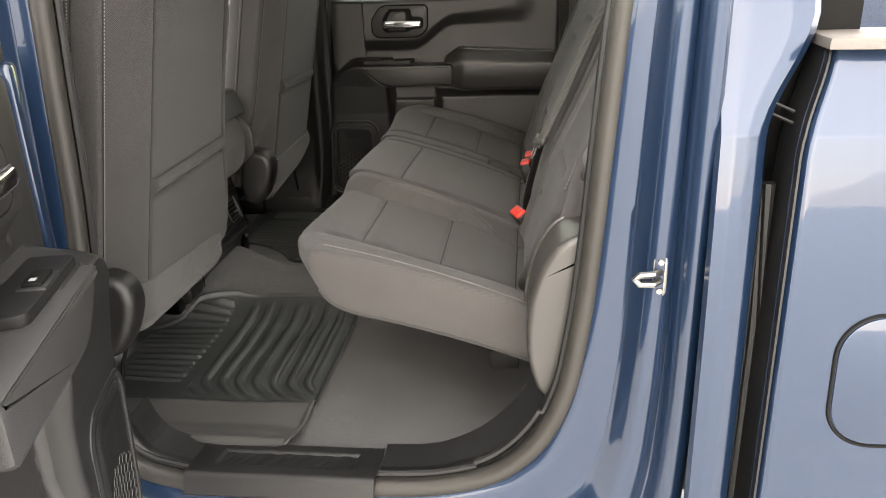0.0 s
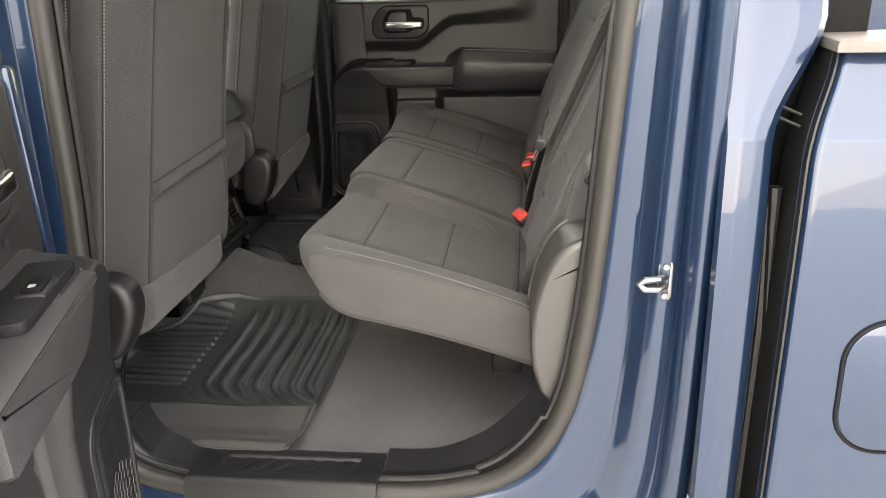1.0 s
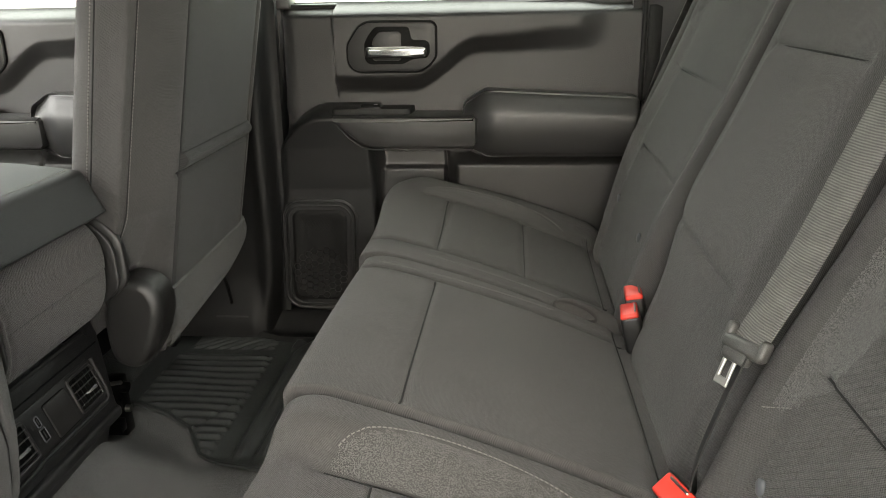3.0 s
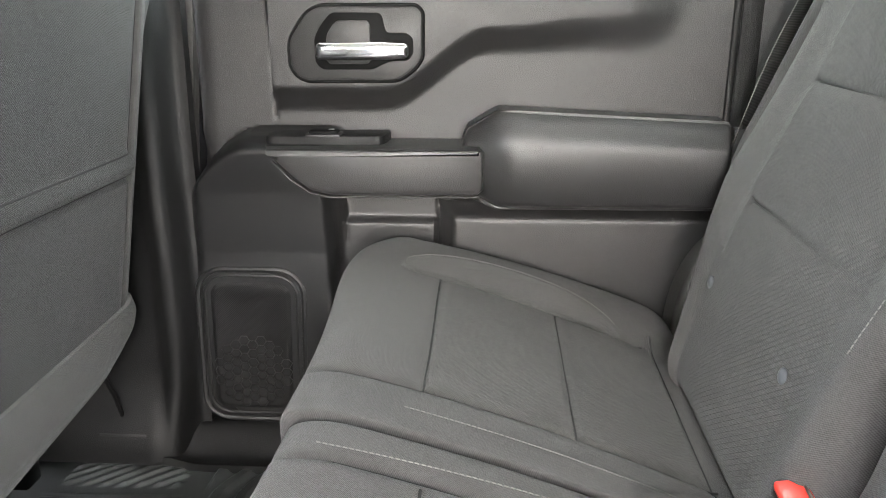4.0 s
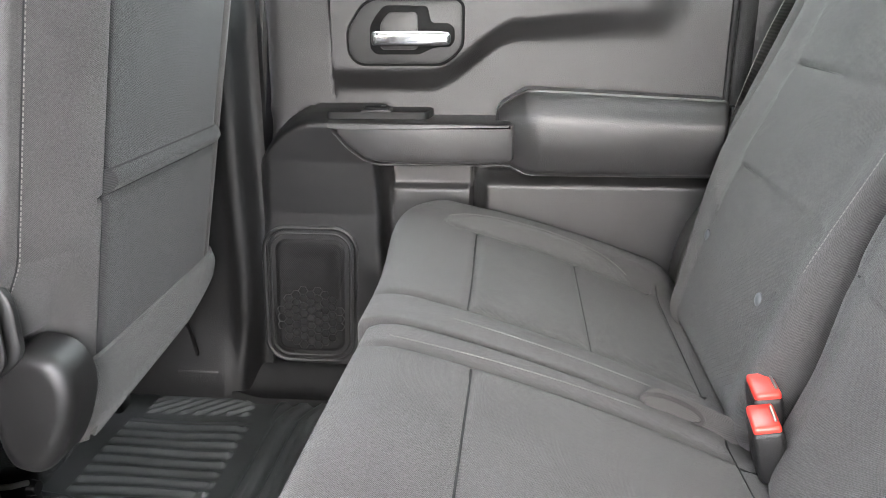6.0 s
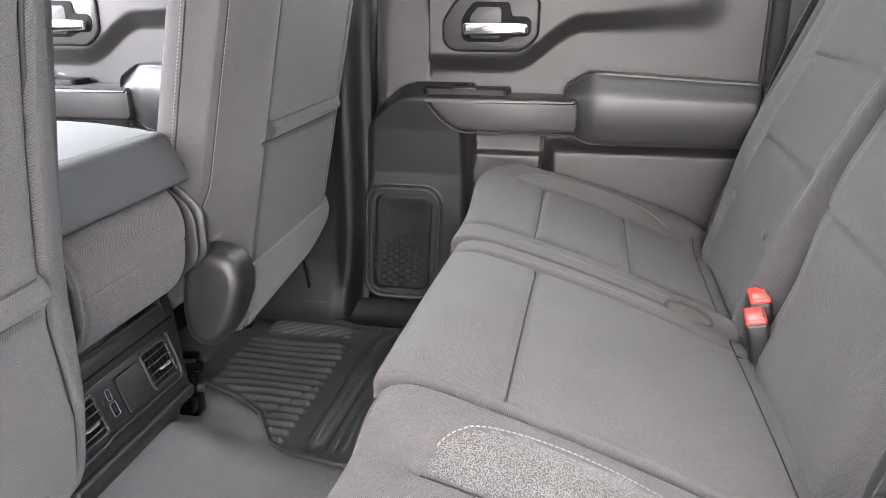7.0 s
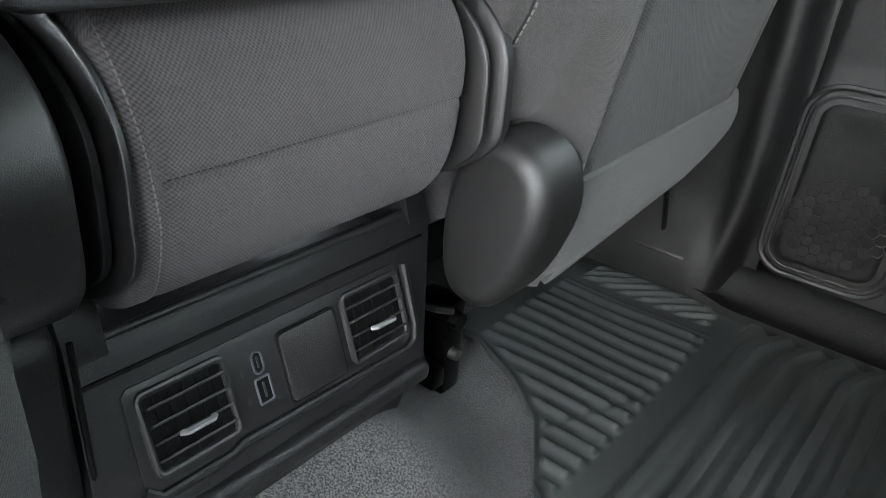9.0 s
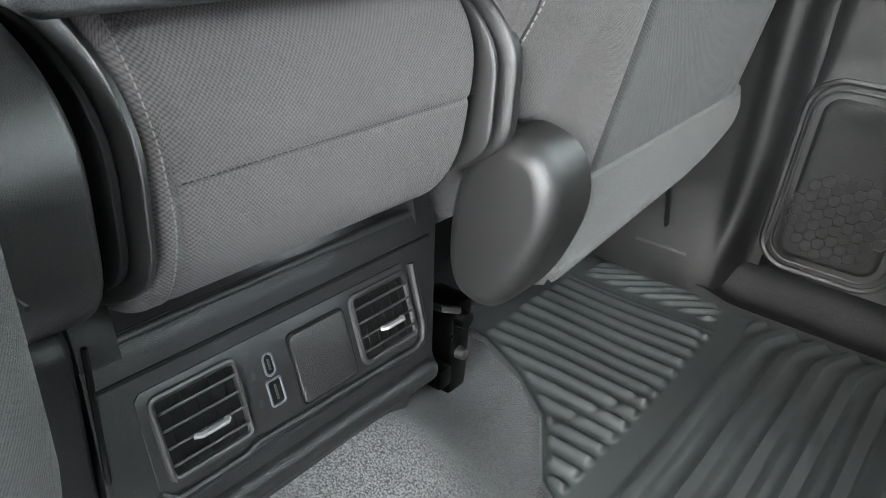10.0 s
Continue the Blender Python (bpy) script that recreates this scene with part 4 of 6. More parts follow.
def perforate(m, pitch):
    """Rows of small dark holes, staggered, across x and z."""
    t = m.node_tree
    b = t.nodes["Principled BSDF"]
    turn = t.nodes.new("ShaderNodeMapping")
    turn.inputs["Rotation"].default_value = (0, radians(45), 0)
    turn.inputs["Scale"].default_value = (1, 0, 1)
    t.links.new(coords(t), turn.inputs["Vector"])
    v = tex(t, "ShaderNodeTexVoronoi", 1 / pitch, turn.outputs[0], Randomness=0.0)
    t.links.new(ramp(t, v.outputs["Distance"], [(0.28, (0.0015, 0.0015, 0.0015)), (0.42, (0.014, 0.014, 0.0143))]), b.inputs["Base Color"])
    bump(t, b, v.outputs["Distance"], 0.6, 0.0012)


perforate(GRILLE, 0.0026)
GRILLE.node_tree.nodes["Principled BSDF"].inputs["Specular IOR Level"].default_value = 0.22


# rear seats -----------------------------------------------------------------
def seat_z(x):
    return 1.121 - 0.26 * x - 0.28 * x * x


def cushion(y0, y1, seams, ridge, parent, crown=0.0, strips=(), x0=-0.088, insert=None, label="", lift=(0.0, 0.0), corners=(1, 1), flare=0.0):
    """A rear cushion between y0 and y1. seams: lines (axis, value, lo, hi); ridge: (side, height, width) raised edges;
    strips: velour insets (ymin, ymax, xlo, xhi, arc side)."""
    x1 = 0.39
    cx, cy, sx, sy = (x0 + x1) / 2, (y0 + y1) / 2, x1 - x0, y1 - y0

    def inset(x, y):
        k = np.zeros_like(x, int)
        for lo, hi, xa, xb, side in strips:
            u = np.clip((x - xa) / (xb - xa), 0, 1)
            bow = (hi - lo) * np.sin(math.pi * u ** 0.8) ** 0.5
            a, b = (lo, lo + bow) if side > 0 else (hi - bow, hi)
            k = np.where((x > xa) & (x < xb) & (y > a) & (y < b), strips.index((lo, hi, xa, xb, side)) + 1, k)
        return k

    def warp(p, n):
        x, y, z = p[:, 0] + cx, p[:, 1] + cy, p[:, 2]
        up = np.clip(n[:, 2], 0, 1)
        edge = np.abs(p[:, 1]) / (sy / 2)
        front = np.clip((cx - x) / (sx / 2), 0, 1)
        round_off = np.where(p[:, 1] < 0, corners[0], corners[1])
        x = x + 0.056 * edge ** 4 * front ** 3 * round_off + flare * sstep(0.2, 0.9, p[:, 1] / sy + 0.5) * front ** 2
        base = seat_z(x) + lift[0] + (lift[1] - lift[0]) * (p[:, 1] / sy + 0.5)
        low = base - 0.101 + 0.10 * np.clip(x, 0, 0.4)
        t = np.clip((z + 0.0575) / 0.115, 0, 1)
        low = low + 0.035 * np.clip(front - 0.55, 0, 1) ** 2 / 0.2 + 0.034 * round_off * edge ** 2 * np.clip(front - 0.35, 0, 1) ** 2 / 0.4
        h = low + (base - low) * t
        for side, height, slope, width in ridge:
            d = (y - y0) if side < 0 else (y1 - y)
            h = h + (height + slope * np.clip(x, 0, 0.4)) * (1 - sstep(width * 0.4, width, d)) * t ** 2
        h = h + crown * (1 - edge ** 2) * t
        groove = np.zeros_like(x)
        for ax, val, lo, hi in seams:
            d, o = (x - val, y) if ax == "x" else (y - val, x)
            on = sstep(lo - 0.004, lo + 0.004, o) * (1 - sstep(hi - 0.004, hi + 0.004, o))
            groove = np.maximum(groove, on * (bell(d, 0.0042) + 0.28 * bell(d, 0.013)))
        e = inset(x, y)
        h = h - 0.006 * groove * up - 0.0015 * (e > 0) * up
        return np.stack([x, y, h], axis=1)

    def zone(c, n):
        x, y = c[:, 0] + cx, c[:, 1] + cy
        k = inset(x, y) * (n[:, 2] > 0.5)
        if insert:
            k = np.where((k == 0) & (n[:, 2] > 0.5) & (x > insert[0]) & (x < insert[1]) & (y > insert[2]) & (y < insert[3]), len(strips) + 1, k)
        if corners[0]:
            k = np.where(n[:, 1] < -0.6, len(strips) + 2, k)
        return k
    pad("cushion", (sx, sy, 0.115), (0.055, 0.008, 0.040), (86, max(int(sy / 0.0055), 20), 8), warp,
        [("cushion", FABRIC, label)] + [("velour_strip", HEATHER, "speckled grey velour strip")] * len(strips) + [("insert_panel", INSERT, "embossed insert cloth"), ("side_panel", SIDECLOTH, "smooth side cloth")], parent, zone, m=6)

    def on_top(pts):
        q = np.array([(a - cx, b - cy, 0.0575) for a, b in pts])
        return warp(q, np.tile((0, 0, 1.0), (len(q), 1)))
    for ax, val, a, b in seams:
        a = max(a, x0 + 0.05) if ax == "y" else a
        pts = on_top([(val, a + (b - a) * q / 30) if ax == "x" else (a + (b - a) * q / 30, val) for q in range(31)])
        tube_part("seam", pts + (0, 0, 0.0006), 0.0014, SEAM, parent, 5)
    for lo, hi, xa, xb, side in strips:
        uu = np.linspace(0.02, 0.98, 60)
        xs = xa + (xb - xa) * uu
        bow = (hi - lo) * np.sin(math.pi * uu ** 0.8) ** 0.5
        ys = lo + bow + 0.003 if side > 0 else hi - bow - 0.003
        pts = on_top(list(zip(xs, ys)))
        stitches("stitching", pts, [(0, 0, 1)] * len(pts), parent)
    return on_top, warp


def back_x(z):
    return 0.392 + 0.40 * (z - 1.125)


def backrest(y0, y1, seams, parent, strips=(), lo=0.985, hi=1.72, ridge=0.012, outer=0, label="", insert=None, proud=0.0):
    cy, sy, cz, sz = (y0 + y1) / 2, y1 - y0, (lo + hi) / 2, hi - lo

    def inset(y, z):
        k = np.zeros_like(y, int)
        for a, b, slope, za, zb in strips:
            s = slope * (z - za)
            u = np.clip((z - za) / (zb - za), 0, 1)
            bow = (b - a) * np.sin(math.pi * u) ** 0.5
            mid = a if outer > 0 else b
            lo_, hi_ = (mid, mid + bow) if outer > 0 else (mid - bow, mid)
            k = np.where((z > za) & (z < zb) & (y > lo_ + s) & (y < hi_ + s), strips.index((a, b, slope, za, zb)) + 1, k)
        return k

    def warp(p, n):
        y, z, w = p[:, 1] + cy, p[:, 2] + cz, p[:, 0]
        face = np.clip(-n[:, 0], 0, 1)
        edge = np.abs(p[:, 1]) / (sy / 2)
        x = back_x(z) + 0.055 + w - proud * np.clip((1.75 - z) / 0.2, 0, 1) * sstep(1.10, 1.30, z)
        x = x - ridge * sstep(0.62, 0.85, edge) * face - 0.01 * bell(z - 1.2, 0.12) * face
        g = np.zeros_like(x)
        for ya, za, yb, zb in seams:
            a, b = np.array((ya, za)), np.array((yb, zb))
            d = b - a
            L = np.linalg.norm(d)
            t = np.clip(((y - a[0]) * d[0] + (z - a[1]) * d[1]) / L ** 2, 0, 1)
            dist = np.hypot(y - a[0] - t * d[0], z - a[1] - t * d[1])
            g = np.maximum(g, bell(dist, 0.004) + 0.3 * bell(dist, 0.014))
        x = x + (0.007 * g + 0.0015 * (inset(y, z) > 0)) * face
        if outer:
            y = y - outer * 0.62 * np.maximum((1.19 if outer < 0 else 1.26) - z, 0) * np.clip((outer * p[:, 1]) / (sy / 2), 0, 1) ** 2
        return np.stack([x, y, z], axis=1)

    def zone(c, n):
        k = inset(c[:, 1] + cy, c[:, 2] + cz) * (n[:, 0] < -0.4)
        if insert:
            y, z = c[:, 1] + cy, c[:, 2] + cz
            k = np.where((k == 0) & (n[:, 0] < -0.5) & (y > insert[0]) & (y < insert[1]) & (z < 1.66), len(strips) + 1, k)
        return k
    pad("backrest", (0.11, sy, sz), (0.04, 0.035, 0.05), (6, max(int(sy / 0.006), 16), int(sz / 0.007)), warp,
        [("backrest", FABRIC, label)] + [("velour_strip", HEATHER, "speckled grey velour strip")] * len(strips) + [("insert_panel", INSERT, "embossed insert cloth")], parent, zone, m=6)

    def on_face(pts):
        q = np.array([(-0.055, a - cy, b - cz) for a, b in pts])
        return warp(q, np.tile((-1.0, 0, 0), (len(q), 1)))
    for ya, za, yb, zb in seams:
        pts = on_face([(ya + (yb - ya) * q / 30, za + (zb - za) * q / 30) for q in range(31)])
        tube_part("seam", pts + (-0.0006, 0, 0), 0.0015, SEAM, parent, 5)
    if outer:
        def side(p, n):
            z = p[:, 2] + 1.445
            x = back_x(z) + 0.040 + p[:, 0] - 0.006
            return np.stack([x, p[:, 1] * (1.2 if outer < 0 else 1.0) + (0.718 if outer < 0 else 0.684 - 0.5 * np.maximum(1.27 - z, 0)) * outer, z + 0.05 * (p[:, 0] / 0.05) * sstep(1.3, 1.19, z)], axis=1)
        pad("side_bolster", (0.105, 0.050, 0.53), (0.04, 0.026, 0.04), (6, 5, 60), side, FABRIC, parent, None, "rounded outer bolster", m=6)
        if outer < 0:
            pts = [(back_x(z) - 0.0128, outer * (0.700 if outer < 0 else 0.669), z) for z in np.linspace(1.235, 1.66, 70)]
            stitches("stitching", pts, [(-0.8, -0.5 * outer, 0)] * 70, parent, gap=0.0075, size=0.0018, lift=0.0012)
            tube_part("seam", [(back_x(z) - 0.0095, outer * (0.6955 if outer < 0 else 0.6645), z) for z in np.linspace(1.22, 1.67, 24)], 0.002, SEAM, parent, 6)
    return on_face


def line(a, b, n=40):
    return [(a[0] + (b[0] - a[0]) * k / (n - 1), a[1] + (b[1] - a[1]) * k / (n - 1)) for k in range(n)]


def button(on_face, y, z, parent):
    p = on_face([(y, z)])[0]
    bm = bmesh.new()
    bmesh.ops.create_uvsphere(bm, u_segments=14, v_segments=8, radius=0.0095, matrix=Matrix.Translation(p) @ Matrix.Diagonal((0.5, 0.8, 1, 1)))
    part("anchor_button", bm, BUTTON, parent, "round grey child-seat anchor button")


def rear_seats():
    # outboard seat beside the open door
    s = empty("rear_seat", (0.2, -0.5, 0.92))
    top, shape = cushion(-0.755, -0.262, [("x", 0.040, -0.625, -0.349), ("x", 0.190, -0.63, -0.349), ("x", 0.335, -0.64, -0.30), ("y", -0.627, -0.03, 0.37), ("y", -0.349, -0.01, 0.37)],
                     [(-1, 0.014, 0.085, 0.13), (1, 0.026, -0.02, 0.085)], s, 0.0, [(-0.347, -0.290, -0.004, 0.285, 1)], x0=-0.080, insert=(0.04, 0.335, -0.627, -0.349), label="dark grey cloth rear cushion", corners=(1, 0), flare=0.018)
    for a, b in (((-0.015, -0.722), (0.36, -0.742)),):
        pts = top(line(a, b, 60))
        stitches("stitching", pts, [(0, 0, 1)] * len(pts), s, size=0.0018, lift=0.001)
    pts = top(line((-0.03, -0.647), (0.34, -0.652), 60))
    stitches("stitching", pts, [(0, 0, 1)] * len(pts), s, size=0.0014)
    bm = bmesh.new()
    q = np.array([(x - 0.155, -0.2465 + 0.006, -0.0530) for x in np.linspace(-0.045, 0.38, 40)])
    tube(bm, shape(q, np.tile((0.0, -0.6, -0.8), (40, 1))), 0.0045, 8)
    part("piping", bm, FABRIC, s, "cloth lower edge piping")
    face = backrest(-0.715, -0.262, [(-0.352, 1.228, -0.652, 1.231), (-0.385, 1.375, -0.680, 1.380)], s, [(-0.388, -0.322, 0.0, 1.185, 1.455)], outer=-1, label="dark grey cloth backrest", insert=(-0.655, -0.345))
    for y in (-0.365, -0.641):
        button(face, y, 1.128, s)
    pts = face(line((-0.318, 1.18), (-0.345, 1.195), 8))
    stitches("stitching", pts, [(-1, 0, 0)] * len(pts), s)
    tagged(s, "dark grey cloth rear seat beside the open door", "car seat", "rear seats")
    # centre and far seat on one base
    s = empty("rear_seat", (0.2, 0.25, 0.92))
    top, _ = cushion(-0.258, 0.212, [("x", 0.055, -0.245, 0.14), ("x", 0.335, -0.25, 0.2), ("y", 0.150, -0.2, 0.36)], [], s, 0.004, x0=-0.067, label="dark grey cloth centre cushion", lift=(0.026, 0.005), corners=(0, 0))
    pts = top(line((-0.03, 0.165), (0.24, 0.185), 60))
    stitches("stitching", pts, [(0, 0, 1)] * len(pts), s)
    top, _ = cushion(0.216, 0.752, [("x", 0.040, 0.31, 0.628), ("x", 0.195, 0.31, 0.628), ("x", 0.335, 0.30, 0.66), ("y", 0.630, -0.01, 0.32), ("y", 0.31, -0.2, 0.34)],
                     [(1, 0.006, 0.06, 0.13), (-1, 0.003, 0.0, 0.07)], s, 0.0, [(0.632, 0.705, -0.012, 0.29, 1)], x0=-0.080, insert=(0.04, 0.335, 0.31, 0.63), label="dark grey cloth far cushion", corners=(0, 1), flare=-0.022)
    pts = top(line((0.03, 0.262), (0.30, 0.262), 60))
    stitches("stitching", pts, [(0, 0, 1)] * len(pts), s)
    face = backrest(-0.262, 0.176, [(0.155, 1.220, -0.16, 1.220), (0.12, 1.462, -0.17, 1.466)], s, ridge=-0.012, label="dark grey cloth centre backrest", proud=0.026)
    face = backrest(0.180, 0.705, [(0.245, 1.231, 0.585, 1.233), (0.245, 1.376, 0.60, 1.379)], s,
                    [(0.592, 0.690, 0.06, 1.17, 1.50)], outer=1, label="dark grey cloth far backrest", insert=(0.245, 0.6))
    for y in (0.605, 0.322):
        button(face, y - 0.012, 1.131, s)
    pts = face(line((0.222, 1.2), (0.205, 1.62), 60))
    stitches("stitching", pts, [(-1, 0, 0)] * len(pts), s)
    tagged(s, "wide dark grey cloth rear seat, centre and far side", "car seat", "rear seats")
    # buckle slot flap between the cushions
    ob = pad("buckle_sleeve", (0.115, 0.016, 0.05), (0.02, 0.007, 0.02), (10, 3, 5),
             lambda p, n: np.stack([p[:, 0] + 0.30, p[:, 1] + 0.214 - 0.01 * (p[:, 0] / 0.06) ** 2, p[:, 2] + seat_z(p[:, 0] + 0.30) + 0.004], axis=1), FABRIC, None)
    pts = [(0.275 + 0.032 * math.cos(a) - 0.012 * math.sin(a), 0.204, seat_z(0.275) + 0.012 - 0.008 * math.cos(a) + 0.016 * math.sin(a)) for a in (2 * math.pi * q / 28 for q in range(28))]
    bm = bmesh.new()
    loop_tube(bm, pts, 0.0028, 8)
    put(part("slot_piping", bm, FABRIC), ob, "cloth piping round the slot")
    tagged(ob, "cloth sleeve round the buckle slot", "seat sleeve")
    # under-seat latch
    ob = box_part("seat_latch", (0.29, -0.73, 0.895), (0.345, -0.70, 0.935), BLACK, None, 0.006)
    tagged(ob, "black seat latch under the cushion", "latch")


def buckle(x, y, z, turn, tall=0.05):
    b = empty("seat_buckle", (x, y, z - 0.05))
    m = Matrix.Translation((x, y, z)) @ turn.to_matrix().to_4x4()
    bm = bmesh.new()
    rbox(bm, (-0.015, -0.026, -tall), (0.015, 0.026, 0.0), 0.006, 3)
    bmesh.ops.transform(bm, matrix=m, verts=bm.verts)
    part("housing", bm, TRIM_DARK, b, "black buckle housing")
    bm = bmesh.new()
    rbox(bm, (-0.0135, -0.024, -0.006), (0.0135, 0.024, 0.005), 0.004, 3)
    bmesh.ops.transform(bm, matrix=m, verts=bm.verts)
    part("release_button", bm, RED, b, "red release button")
    bm = bmesh.new()
    rbox(bm, (0.008, -0.015, 0.003), (0.011, 0.015, 0.0068), 0.001, 1)
    bmesh.ops.transform(bm, matrix=m, verts=bm.verts)
    part("slot", bm, STEEL, b, "steel tongue slot")
    tagged(b, "seat belt buckle with a red button", "buckle", "belt buckles")


def belts():
    for x, y, z, r in ((0.335, -0.285, 1.058, (0, -38, 22)), (0.350, 0.140, 1.070, (0, -14, -6)), (0.362, 0.186, 1.082, (0, -10, -4))):
        buckle(x, y, z, Euler([radians(a) for a in r]), 0.06)
    # belt from the seat back to its tongue
    side = (-0.30, 0.92, -0.14)
    b = empty("seat_belt", (0.38, -0.28, 1.0))

    def ribbon(name, pts, width, side, mat):
        p = lerp_path(pts, 60)
        us, vs = np.arange(60), np.linspace(-0.5, 0.5, 9)
        sd = np.array(Vector(side).normalized())

        def f(u, v):
            i = u.astype(int)
            q = p[i] + v[..., None] * width * sd
            return q[..., 0] - 0.0012 * np.cos(v * 6), q[..., 1], q[..., 2]
        sheet(name, us, vs, f, mat, b, thick=0.0016)
    ribbon("webbing", [(0.385, -0.289, 1.228), (0.422, -0.287, 1.307), (0.466, -0.276, 1.408), (0.514, -0.262, 1.513), (0.553, -0.252, 1.60), (0.598, -0.24, 1.70)], 0.046, side, WEB)
    # lower strap takes the seams' shade colour, far darker than the upper webbing
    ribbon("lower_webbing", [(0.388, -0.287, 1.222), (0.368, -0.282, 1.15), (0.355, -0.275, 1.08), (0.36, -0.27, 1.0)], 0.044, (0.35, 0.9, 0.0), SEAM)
    across, along = Vector(side).normalized(), Vector((0.42, 0.08, 0.9))
    out = across.cross(along).normalized()
    along = out.cross(across)
    m = Matrix.Translation((0.384, -0.289, 1.226)) @ Matrix((out, across, along)).transposed().to_4x4()
    bm = bmesh.new()
    rbox(bm, (-0.0065, -0.030, -0.010), (0.0065, 0.030, 0.006), 0.006, 3)
    rbox(bm, (-0.0060, 0.021, -0.008), (0.0060, 0.031, 0.017), 0.0045, 3)
    rbox(bm, (-0.0060, -0.031, -0.008), (0.0060, -0.022, 0.012), 0.0045, 3)
    rbox(bm, (-0.0055, -0.014, -0.019), (0.0055, 0.024, -0.004), 0.005, 3)
    bmesh.ops.transform(bm, matrix=m, verts=bm.verts)
    part("tongue_grip", bm, GRIP, b, "grey plastic tongue grip")
    bm = bmesh.new()
    rbox(bm, (-0.0014, 0.001, -0.040), (0.0014, 0.006, -0.015), 0.001, 1)
    rbox(bm, (-0.0014, 0.016, -0.040), (0.0014, 0.021, -0.015), 0.001, 1)
    rbox(bm, (-0.0014, 0.001, -0.043), (0.0014, 0.021, -0.035), 0.001, 1)
    bmesh.ops.transform(bm, matrix=m, verts=bm.verts)
    part("tongue_plate", bm, STEEL, b, "bright steel latch plate")
    tagged(b, "grey seat belt hanging over the rear backrest", "seat belt")
    # near outboard belt end by the pillar
    b = empty("seat_belt", (0.47, -0.74, 1.2))
    p = lerp_path([(0.56, -0.775, 1.66), (0.512, -0.778, 1.46), (0.482, -0.779, 1.35), (0.466, -0.78, 1.29)], 40)

    def f(u, v):
        i = u.astype(int)
        return p[i, 0] + v * (0.042 + 0.012 * np.sin(u * 0.9) * sstep(28, 38, u)), p[i, 1] - 0.003 * np.cos(v * 6) - 0.004 * np.sin(v * 14) * sstep(25, 38, u), p[i, 2]
    sheet("webbing", np.arange(40), np.linspace(-0.5, 0.5, 15), f, WEB, b, thick=0.0016)
    bm = bmesh.new()
    loop_tube(bm, [(0.464 + 0.019 * math.cos(a), -0.784, 1.285 + 0.011 * math.sin(a) + 0.006 * math.cos(a)) for a in (2 * math.pi * q / 24 for q in range(24))], 0.0045, 10)
    part("tongue_grip", bm, TRIM_DARK, b, "black ring of the belt tongue")
    tube_part("hook", [(0.481, -0.784, 1.294), (0.487, -0.787, 1.281), (0.481, -0.787, 1.268), (0.468, -0.785, 1.264)], 0.005, TRIM_DARK, b, 10, label="black curved tongue handle")
    box_part("tongue_plate", (0.4535, -0.784, 1.228), (0.4575, -0.777, 1.268), CHROME, b, 0.001, "chrome latch plate")
    tube_part("loose_webbing", [(0.474, -0.784, 1.262), (0.472, -0.785, 1.24), (0.478, -0.784, 1.222), (0.473, -0.782, 1.19)], 0.008, TRIM_DARK, b, 8, 0.4)
    tagged(b, "dark seat belt with chrome tongue by the pillar", "seat belt")
    # far belt by the corner trim
    b = empty("seat_belt", (0.5, 0.76, 1.3))
    p2 = lerp_path([(0.60, 0.74, 1.72), (0.545, 0.75, 1.52), (0.50, 0.755, 1.40), (0.462, 0.758, 1.27)], 40)
    sheet("webbing", np.arange(40), np.linspace(-0.5, 0.5, 7), lambda u, v: (p2[u.astype(int), 0] + v * 0.03, p2[u.astype(int), 1] + v * 0.03, p2[u.astype(int), 2]), WEB, b, thick=0.0016)
    box_part("tongue_grip", (0.45, 0.745, 1.25), (0.475, 0.765, 1.30), TRIM, b, 0.005)
    tagged(b, "grey seat belt by the far corner trim", "seat belt")


